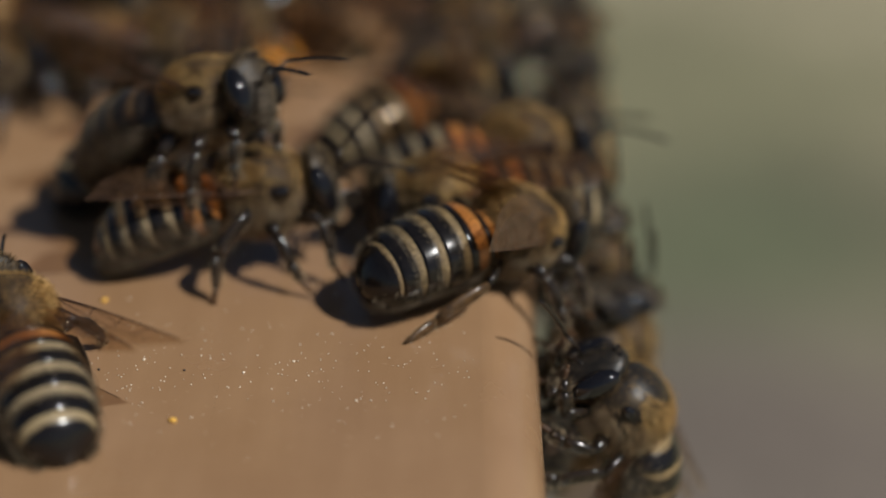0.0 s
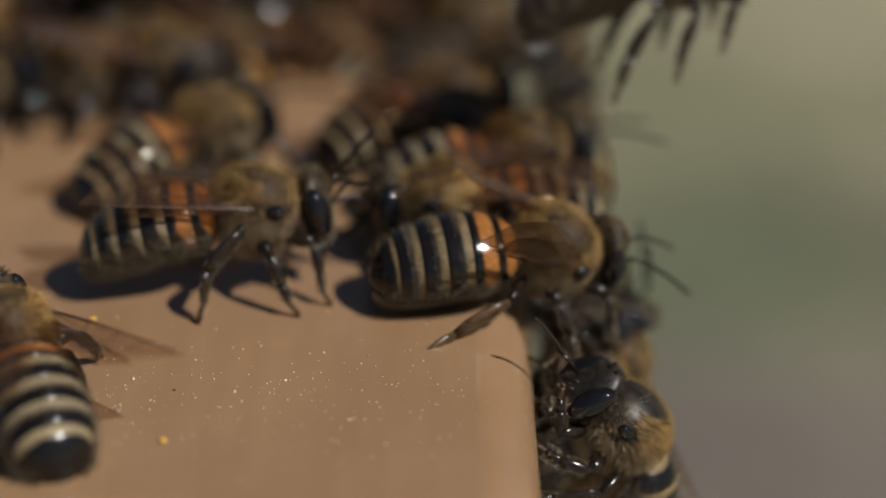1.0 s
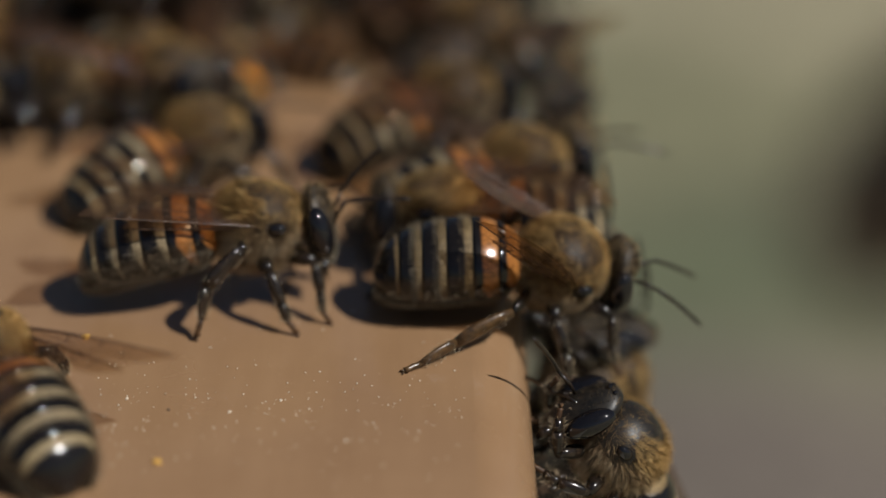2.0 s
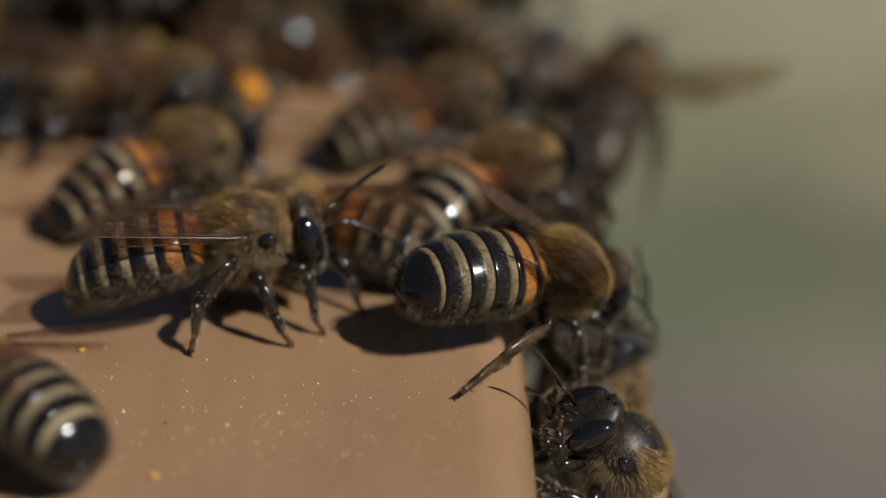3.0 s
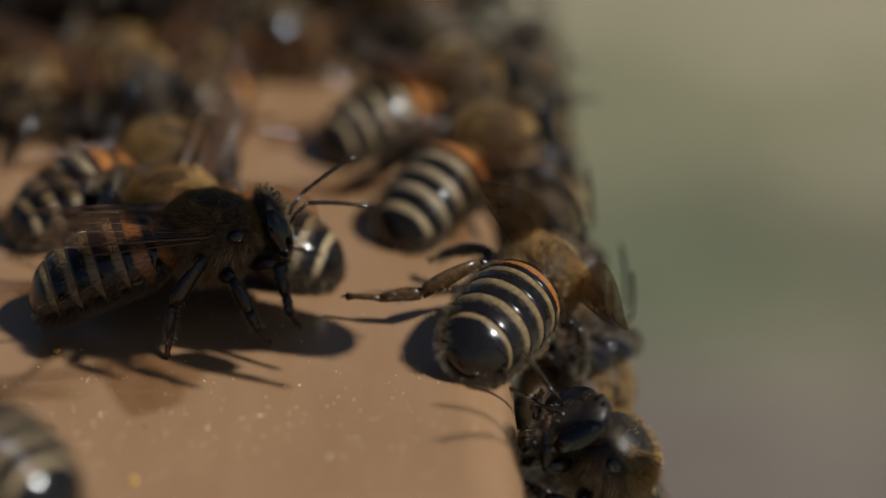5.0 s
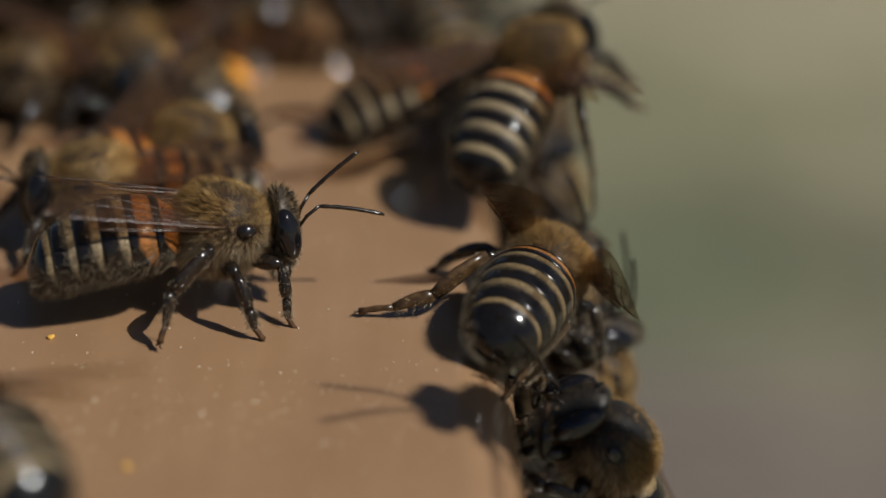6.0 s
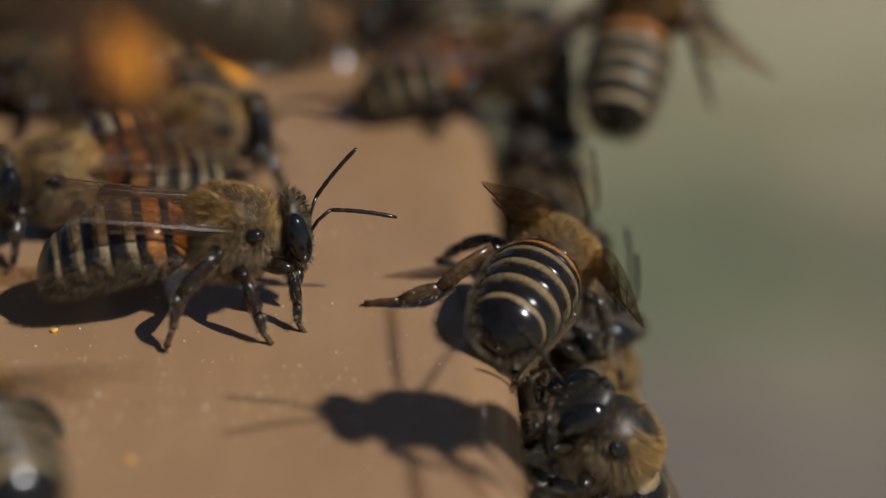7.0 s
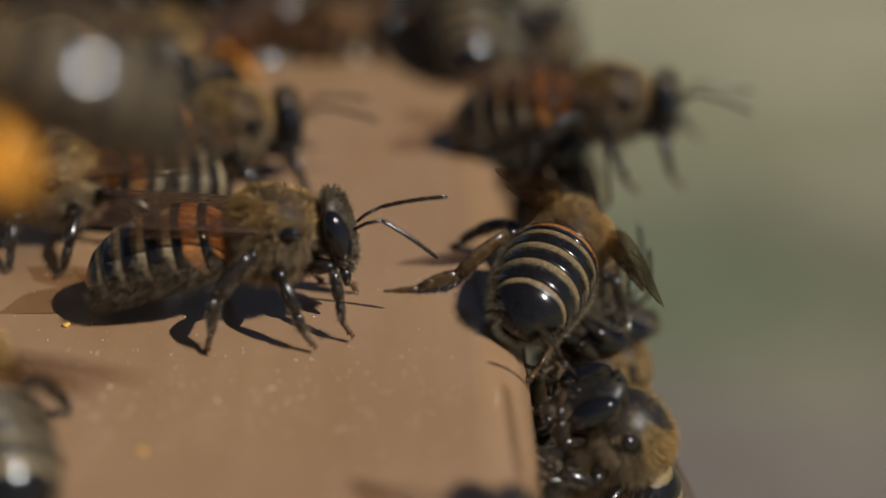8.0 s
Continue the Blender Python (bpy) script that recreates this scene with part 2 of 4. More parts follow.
def abdomen_ring(s, extra=0.0, n=36):
    """A ring of the abdomen at s (0 at the waist, 1 at the tip), in mm, hanging back along -x."""
    r = sum(girth(min(1, max(0, s + k))) for k in (-0.05, 0, 0.05)) / 3
    if s > 0.88:
        r *= max(0.02, 1 - ((s - 0.88) / 0.12) ** 2) ** 0.5
    mid = Vector((-s * ABDOMEN_LONG, 0, 0.25 * math.sin(math.pi * s) - 0.75 * s * s))
    return [mid + Vector((0, (1.88 * r + extra) * math.cos(a), (1.55 * r + extra) * math.sin(a))) for a in (2 * math.pi * j / n for j in range(n))]


def plate_mesh(s0, s1, material):
    rows, u, n = [], [], 36
    steps = [(s0 - 0.03, -0.05, 0)] + [(s0 + (s1 - s0) * k / 7, 0.02 + 0.055 * k / 7, k / 7) for k in range(8)] + ([(s1 - 0.002, 0.0, 1), (s1 - 0.02, -0.06, 1)] if s1 < 1 else [])
    if s1 == 1:
        steps = [(s, out * min(1, (1.02 - s) * 8), at) for s, out, at in steps[:-2]] + [(s0 + (s1 - s0) * k, 0.012, k) for k in (0.8, 0.86, 0.91, 0.95, 0.98, 1.0)]
    for s, out, at in steps:
        rows.append([p * MM for p in abdomen_ring(min(1.0, max(0.0, s)), out, n)])
        # u grows towards the belly, so pale bands narrow and plates darken
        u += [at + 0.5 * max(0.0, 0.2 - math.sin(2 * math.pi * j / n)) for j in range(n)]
    verts, faces = rings(rows, False)
    return mesh_from("plate", verts, faces, material, u)


PLATES = [0.02, 0.17, 0.34, 0.51, 0.67, 0.82, 1.0]
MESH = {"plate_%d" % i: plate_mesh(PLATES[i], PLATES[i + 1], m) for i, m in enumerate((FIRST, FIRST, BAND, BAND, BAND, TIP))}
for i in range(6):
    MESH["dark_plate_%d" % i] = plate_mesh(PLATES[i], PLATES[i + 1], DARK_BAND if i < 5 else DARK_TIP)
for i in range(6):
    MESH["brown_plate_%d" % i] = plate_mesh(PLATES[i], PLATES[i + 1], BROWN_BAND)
core = [[p * MM for p in abdomen_ring(k / 16, -0.08)] for k in range(17)]
MESH["abdomen"] = mesh_from("abdomen", *rings(core), BELLY)


def thorax_shape(p):
    p = p.copy()
    p.z += 0.12 * math.cos(p.x * 0.9) - (0.15 if p.z < -1 else 0)
    return p * (1 + 0.02 * noise.noise(p * 1.4))


def head_shape(p):
    """Broad at the crown, drawn in towards the mouth, flat behind, bulging a little in the middle of the face."""
    p = p.copy()
    k = min(1, max(0, (p.z + 1.75) / 3.5))
    p.y *= 0.42 + 0.62 * k ** 0.7
    p.x *= 0.72 if p.x < 0 else 1.0
    p.x += (0.22 * math.exp(-((p.y / 0.7) ** 2)) if p.x > 0 else 0) + 0.62 * (0.5 - k)
    return p


HEAD = (0.64, 1.40, 1.68)
MESH["thorax"] = mesh_from("thorax", *ball(*THORAX, shape=thorax_shape), SKIN)
MESH["head"] = mesh_from("head", *ball(*HEAD, shape=head_shape), FACE)
MESH["eye"] = mesh_from("eye", *ball(0.52, 0.52, 1.08), EYE)
MESH["ocellus"] = mesh_from("ocellus", *ball(0.11, 0.11, 0.11, 10, 7), EYE)
MESH["tegula"] = mesh_from("tegula", *ball(0.40, 0.24, 0.27, 14, 9), EYE)
MESH["mandible"] = mesh_from("mandible", *tube([(0, 0, 0), (0.08, 0, -0.32), (0.12, 0, -0.68)], [0.24, 0.22, 0.1]), LEG)
MESH["lip"] = mesh_from("upper_lip", *ball(0.20, 0.42, 0.20, 14, 9), FACE)
MESH["scape"] = mesh_from("antenna", *tube([(0, 0, 0), (0.6, 0, 0.08), (1.25, 0, 0)], [0.066, 0.08, 0.072]), LEG)
flag = [(0.24 * k, 0, -0.0025 * k * k) for k in range(12)]
MESH["flagellum"] = mesh_from("flagellum", *tube(flag, [0.068 + 0.014 * (k % 2) + (0.012 if k else 0) - (0.045 if k == 11 else 0) for k in range(12)]), LEG)
MESH["waist"] = mesh_from("waist", *tube([(-1.2, 0, 2.45), (-1.65, 0, 2.6), (-2.2, 0, 2.62)], [0.9, 0.7, 0.8], 14), PLATE)
MESH["collar"] = mesh_from("neck", *tube([(1.3, 0, 2.65), (1.8, 0, 2.65), (2.3, 0, 2.65)], [0.95, 0.6, 0.8], 14), PLATE)


def pile(verts, spread, seed, along=False):
    """Fur shades partly as one soft pile, partly hair by hair: normals out from the body, strewn about; five points to a hair."""
    rnd, out = random.Random(seed), []
    for i, p in enumerate(verts):
        if i % 5 == 0:
            stray = Vector((rnd.gauss(0, 1), rnd.gauss(0, 1), rnd.gauss(0, 1))) * spread
        out.append(((Vector((0, p.y, p.z)) if along else Vector(p)).normalized() + stray).normalized())
    return out


def thorax_coat(count, seed, worn=False):
    """Roots and lengths of the thorax hairs: short and thin on the back's disc, long round its rim, on the flanks and below."""
    rnd, coat = random.Random(seed), []
    tufts = [Vector((rnd.gauss(0, 1), rnd.gauss(0, 1), rnd.gauss(0, 1))).normalized() for _ in range(600)]
    while len(coat) < count:
        tuft = rnd.choice(tufts)
        d = (tuft + Vector((rnd.gauss(0, 1), rnd.gauss(0, 1), rnd.gauss(0, 1))) * 0.15).normalized()
        disc = max(0.0, 1 - ((d.x - 0.18) / 0.62) ** 2 - (d.y / 0.62) ** 2) if d.z > 0.2 else 0.0
        if worn and d.x > 0.35 and d.z > -0.1 and rnd.random() < 0.75:
            disc = 1.0
        if disc > 0.1 and rnd.random() < (0.95 if worn else 0.6):
            continue
        if ((d.x - 0.3) ** 2 + (abs(d.y) - 0.88) ** 2 + (d.z - 0.22) ** 2) < 0.035:
            continue
        root = Vector([c * r for c, r in zip(d, THORAX)])
        out = Vector([c / r for c, r in zip(d, THORAX)]).normalized()
        gather = (tuft - d) * 0.8
        back = Vector((-0.45, 0, -0.55 if d.z < -0.1 else -0.05))
        if d.x > 0.75:
            back = Vector((0.15, 0, 0.2))
        way = out + back + gather + Vector((rnd.uniform(-1, 1), rnd.uniform(-1, 1), rnd.uniform(-1, 1))) * 0.22
        long = 0.2 if disc > 0.1 else 0.40 + 0.22 * max(0, -d.z) + 0.12 * max(0, -d.x)
        coat.append((thorax_shape(root) * 0.985, way, long))
    return coat


def coat_mesh(coat, width, material, spread, seed, along=False):
    """Hairs of their own lengths as one mesh."""
    v, f, u = [], [], []
    for long in sorted({round(c[2], 2) for c in coat}):
        a, b, c = strands([(p, way) for p, way, reach in coat if round(reach, 2) == long], long, width, seed + int(long * 100))
        f += [tuple(i + len(v) for i in face) for face in b]
        v, u = v + a, u + c
    return mesh_from("fur", v, f, material, u, True, pile(v, spread, seed, along))


def head_coat(count, seed):
    """Dark bristles on the crown, pale felt on the cheeks and face, none on the eyes."""
    rnd, coat = random.Random(seed), []
    while len(coat) < count:
        d = Vector((rnd.gauss(0, 1), rnd.gauss(0, 1), rnd.gauss(0, 1))).normalized()
        if abs(d.y) > 0.6 and d.z > -0.4 and d.x > -0.1:
            continue
        p = head_shape(Vector([c * r for c, r in zip(d, HEAD)]))
        out = Vector([c / r for c, r in zip(d, HEAD)]).normalized()
        long = 0.32 if d.z > 0.55 else 0.26 if d.z < -0.3 else 0.17
        coat.append((p * 0.985, out + Vector((0.3, 0, 0.25 if d.z > 0.4 else -0.35)) + Vector((rnd.uniform(-1, 1), rnd.uniform(-1, 1), rnd.uniform(-1, 1))) * 0.3, long))
    return coat


for kind, share, wide in (("", 1.0, 1.0), ("_far", 0.22, 2.2)):
    MESH["thorax_fur" + kind] = coat_mesh(thorax_coat(int(38000 * share), 1), 0.0044 * wide, GOLD_FUR, 0.45, 2)
    MESH["head_fur" + kind] = coat_mesh(head_coat(int(4200 * share), 3), 0.0065 * wide, FACE_FUR, 0.7, 4)
MESH["thorax_fur_worn"] = coat_mesh(thorax_coat(26000, 1, True), 0.0044, GOLD_FUR, 0.45, 2)
MESH["head_fur_worn"] = coat_mesh(head_coat(900, 5), 0.006, FACE_FUR, 0.7, 6)
BARE = chitin("worn hide", (0.008, 0.007, 0.006), (0.022, 0.017, 0.012), 0.42, gloss=0.35)
MESH["thorax_worn"] = mesh_from("thorax", *ball(*THORAX, shape=thorax_shape), BARE)
MESH["head_worn"] = mesh_from("head", *ball(*HEAD, shape=head_shape), BARE)


def abdomen_hairs(count, seed, fringe):
    rnd, roots = random.Random(seed), []
    while len(roots) < count:
        s, j = rnd.uniform(0.05, 0.97), rnd.randrange(36)
        a = 2 * math.pi * j / 36
        cell = [i for i in range(6) if PLATES[i] <= s < PLATES[i + 1]] or [0]
        at = (s - PLATES[cell[0]]) / (PLATES[cell[0] + 1] - PLATES[cell[0]])
        under = math.sin(a) < rnd.uniform(-0.35, 0.45)
        if under != fringe:
            continue
        if not under and (cell[0] == 5 or not (cell[0] >= 2 and at < 0.46)) and rnd.random() > (0.004 if cell[0] == 5 else 0.015):
            continue
        ring = abdomen_ring(s, 0.02)
        p, q = ring[j], ring[(j + 1) % 36]
        p = p.lerp(q, rnd.random())
        out = Vector((0, math.cos(a), math.sin(a)))
        roots.append((p, out * (1.1 if under else 0.35) + Vector((-1.0, 0, -0.1)) + Vector((rnd.uniform(-1, 1), rnd.uniform(-1, 1), rnd.uniform(-1, 1))) * 0.3))
    return roots


for kind, share, wide in (("", 1.0, 1.0), ("_far", 0.16, 2.4)):
    v, f, u = strands(abdomen_hairs(int(5200 * share), 5, False), 0.2, 0.0045 * wide, 6)
    more, tris, at = strands(abdomen_hairs(int(10500 * share), 7, True), 0.4, 0.0045 * wide, 8)
    f, v, u = f + [tuple(i + len(v) for i in t) for t in tris], v + more, u + at
    MESH["abdomen_fur" + kind] = mesh_from("fur", v, f, PALE_FUR, u, True, pile(v, 0.6, 9, True))


def wing_meshes(long, wide, material=WING):
    """Membrane and veins of a wing that reaches back along -x from its hinge, its stiff front edge on +y."""
    def at(s, c):
        front = 0.03 * long * math.sin(math.pi * s ** 0.8) * 0.5
        chord = wide * (0.16 + 0.84 * math.sin(math.pi * min(1, s * 0.93 + 0.035) ** 1.25) ** 0.75)
        if s > 0.86:
            chord *= max(0.12, 1 - ((s - 0.86) / 0.14) ** 2)
        return Vector((-s * long, front - c * chord, 0.10 * math.sin(c * 7 + s * 3) * (1 - s) + 0.16 * math.sin(s * 3) * c))
    n, k = 22, 8
    verts = [at(i / n, j / k) * MM for i in range(n + 1) for j in range(k + 1)]
    faces = [(i * (k + 1) + j, i * (k + 1) + j + 1, (i + 1) * (k + 1) + j + 1, (i + 1) * (k + 1) + j) for i in range(n) for j in range(k)]
    film = mesh_from("wing", verts, faces, material)
    vv, ff = [], []
    lines = [[(i / 14, 0.0) for i in range(14)], [(i / 14, 0.14 + 0.04 * math.sin(i)) for i in range(10)],
             [(i / 14, 0.2 + 0.36 * (i / 14)) for i in range(13)], [(0.1 + i / 18, 0.45 + 0.3 * (i / 14)) for i in range(12)],
             [(0.55, 0.02), (0.58, 0.3), (0.6, 0.5), (0.56, 0.75)], [(0.74, 0.03), (0.72, 0.3), (0.76, 0.55)], [(0.36, 0.13), (0.4, 0.36), (0.36, 0.6), (0.33, 0.9)]]
    for line in lines:
        a, b = tube([at(s, c) for s, c in line], [(0.055 if line is lines[0] else 0.022) * (1 - 0.55 * k / len(line)) for k in range(len(line))], 5)
        ff += [tuple(i + len(vv) for i in face) for face in b]
        vv += a
    return film, mesh_from("veins", vv, ff, VEIN)


MESH["forewing"], MESH["forewing_veins"] = wing_meshes(7.8, 2.4)
MESH["hindwing"], MESH["hindwing_veins"] = wing_meshes(5.4, 1.7)
MESH["worn_forewing"], MESH["worn_forewing_veins"] = wing_meshes(5.6, 2.2, WORN_WING)
MESH["worn_hindwing"], MESH["worn_hindwing_veins"] = wing_meshes(4.0, 1.5, WORN_WING)

# hip, knee, shin end, heel end, toe of each leg of the left side, in mm
STAND = {"front": [(1.2, 0.7, 1.7), (2.3, 1.8, 2.1), (2.7, 2.5, 1.0), (2.9, 2.8, 0.35), (3.3, 3.0, 0.06)],
         "middle": [(0.0, 0.9, 1.6), (-0.3, 2.5, 2.3), (0.5, 3.5, 1.2), (0.9, 3.9, 0.4), (1.4, 4.1, 0.06)],
         "hind": [(-1.1, 0.9, 1.8), (-1.7, 2.4, 2.8), (-3.2, 3.3, 1.7), (-3.6, 3.7, 0.5), (-3.9, 3.9, 0.06)]}
STEP = {"front": [(1.2, 0.7, 1.7), (2.0, 2.0, 2.3), (3.0, 2.7, 1.2), (3.5, 3.0, 0.45), (4.0, 3.1, 0.06)],
        "middle": [(0.0, 0.9, 1.6), (0.2, 2.6, 2.4), (-0.6, 3.5, 1.3), (-0.9, 3.9, 0.45), (-1.3, 4.1, 0.06)],
        "hind": [(-1.1, 0.9, 1.8), (-1.3, 2.5, 2.7), (-2.6, 3.5, 1.6), (-2.9, 4.0, 0.5), (-3.1, 4.2, 0.06)]}
STRETCH = {"front": STAND["front"], "middle": STAND["middle"],
           "hind": [(-1.1, 0.9, 1.8), (-1.9, 2.7, 2.6), (-3.3, 4.3, 1.5), (-4.3, 5.7, 0.5), (-4.8, 6.4, 0.1)]}
REACH = {"front": STAND["front"], "middle": STAND["middle"],
         "hind": [(-1.1, 0.9, 1.8), (-2.75, 2.14, 2.3), (-3.31, 3.17, -0.11), (-3.28, 4.35, -1.38), (-3.18, 5.46, -2.23)]}
HOOK = {"front": STAND["front"], "middle": STAND["middle"],
        "hind": [(-1.1, 0.9, 1.8), (-3.2, 2.05, 1.5), (-5.0, 1.5, -0.35), (-6.4, 1.4, -1.4), (-7.0, 1.3, -1.8)]}
TUCK = {"front": STAND["front"], "middle": STAND["middle"],
        "hind": [(-1.0, 0.9, 1.7), (-1.2, 2.2, 2.0), (-2.6, 2.3, 1.2), (-3.3, 2.1, 0.5), (-3.9, 1.9, 0.06)]}
NARROW = {"front": [(1.2, 0.6, 1.5), (2.2, 1.5, 1.75), (2.45, 1.9, 0.45), (2.5, 2.1, -0.3), (2.8, 2.2, -0.74)],
          "middle": [(0.0, 0.9, 1.5), (0.3, 2.3, 1.75), (0.8, 2.8, 0.45), (1.05, 3.0, -0.3), (1.4, 3.1, -0.74)],
          "hind": [(-1.0, 0.9, 1.7), (-0.7, 2.3, 2.75), (-2.2, 2.9, 1.25), (-2.45, 3.1, -0.1), (-2.65, 3.25, -0.74)]}
HANG = {"front": [(1.2, 0.7, 1.7), (2.0, 1.5, 1.1), (1.6, 1.6, 0.1), (1.5, 1.6, -0.5), (1.3, 1.6, -1.0)],
        "middle": [(0.0, 0.9, 1.6), (0.2, 2.0, 0.9), (-0.5, 2.2, -0.5), (-0.7, 2.2, -1.4), (-0.9, 2.2, -2.0)],
        "hind": [(-1.1, 0.9, 1.8), (-1.7, 2.0, 1.0), (-2.9, 2.3, -0.7), (-3.4, 2.3, -1.9), (-3.7, 2.3, -2.6)]}
CLING = {"front": [(1.2, 0.7, 1.7), (2.4, 1.6, 1.2), (3.2, 1.4, 1.8), (3.5, 1.1, 2.1), (3.7, 0.9, 2.4)],
         "middle": [(0.0, 0.9, 1.6), (0.5, 2.3, 1.2), (1.6, 2.1, 0.5), (2.1, 1.7, 0.25), (2.5, 1.5, 0.05)],
         "hind": [(-1.1, 0.9, 1.8), (-0.7, 2.3, 0.8), (0.3, 2.3, -0.9), (0.9, 2.0, -1.7), (1.3, 1.8, -2.15)]}
LIMB = {}


def limb_mesh(kind, name, long, amber=False):
    key = (kind, name, round(long, 1), amber)
    if key not in LIMB:
        shape = {"leg": [0.18, 0.27, 0.30, 0.25, 0.15], "shin": [0.14, 0.19, 0.225, 0.23, 0.17], "heel": [0.16, 0.185, 0.18, 0.15, 0.11], "foot": [0.10, 0.085, 0.10, 0.085, 0.12]}[name]
        wide = {"front": 1.2, "middle": 1.3, "hind": 1.4}[kind] * (1.12 if kind == "hind" and name in ("shin", "heel") else 1)
        pts = [(long * k / 4, 0, 0.03 * math.sin(math.pi * k / 4) * long) for k in range(5)]
        v, f = tube(pts, [r * wide for r in shape], 9, 0.55 if kind == "hind" and name != "foot" else 0.9)
        if name == "foot":
            for s in (-1, 1):
                a, b = tube([(long, 0, 0), (long + 0.16, 0.1 * s, 0.03), (long + 0.22, 0.14 * s, -0.08)], [0.06, 0.04, 0.01], 5)
                f += [tuple(i + len(v) for i in face) for face in b]
                v = v + a
        LIMB[key] = mesh_from(name, v, f, AMBER if amber else FOOT if name == "foot" else LEG)
    return LIMB[key]


def leg_hair(long):
    key = ("hair", round(long, 1))
    if key not in LIMB:
        rnd, roots = random.Random(len(LIMB)), []
        for _ in range(150):
            t, a = rnd.uniform(0.05, 0.98), rnd.uniform(0, 2 * math.pi)
            roots.append((Vector((long * t, 0.12 * math.cos(a), 0.24 * math.sin(a))), Vector((0.7, math.cos(a), math.sin(a)))))
        v, f, u = strands(roots, 0.26, 0.007, 3)
        LIMB[key] = mesh_from("hair", v, f, PALE_FUR, u)
    return LIMB[key]


def between(p, q):
    """The rigid pose (mm) that carries +x from p towards q, z as upright as it can be."""
    p, q = Vector(p), Vector(q)
    x = (q - p).normalized()
    y = Vector((0, 0, 1)).cross(x)
    y = (y if y.length > 0.05 else Vector((0, 1, 0))).normalized()
    z = x.cross(y)
    m = Matrix((x, y, z)).transposed().to_4x4()
    m.translation = p * MM
    return m


def add_leg(bee, kind, points, side, load=False, hairy=True, amber=False):
    pts = [Vector((x, y * side, z)) for x, y, z in points]
    home, leg = None, None
    for name, p, q in zip(("leg", "shin", "heel", "foot"), pts, pts[1:]):
        m, me = between(p, q), limb_mesh(kind, name, (q - p).length, amber and name != "leg")
        if leg is None:
            home, leg = m, part("leg", me, bee, m)
        else:
            piece = part(name, me, leg, home.inverted() @ m)
            if hairy and name != "foot":
                tagged(part("hair", leg_hair((q - p).length), leg, home.inverted() @ m), kind="stuff")
            if name == "shin" and load:
                v, f = ball(1.15, 0.7, 0.75, 16, 10, lambda p: p * (1 + 0.12 * noise.noise(p * 2)))
                part("pollen_load", mesh_from("pollen_load", v, f, LOAD), leg, home.inverted() @ m @ mm(0.9, 0.45 * side, 0.1), "packed orange pollen load")
    return leg


def wing_pose(side, sweep, lift, twist, hind):
    """sweep: degrees outward from straight back; lift: degrees up; twist: degrees about the wing's own length."""
    root = mm(-0.25 if hind else 0.4, 1.55 * side, 3.2 if hind else 3.3)
    return root @ pose(0, 0, 0, 0, 0, -sweep * side) @ pose(0, 0, 0, 0, lift, 0) @ pose(0, 0, 0, -twist * side, 0, 0)


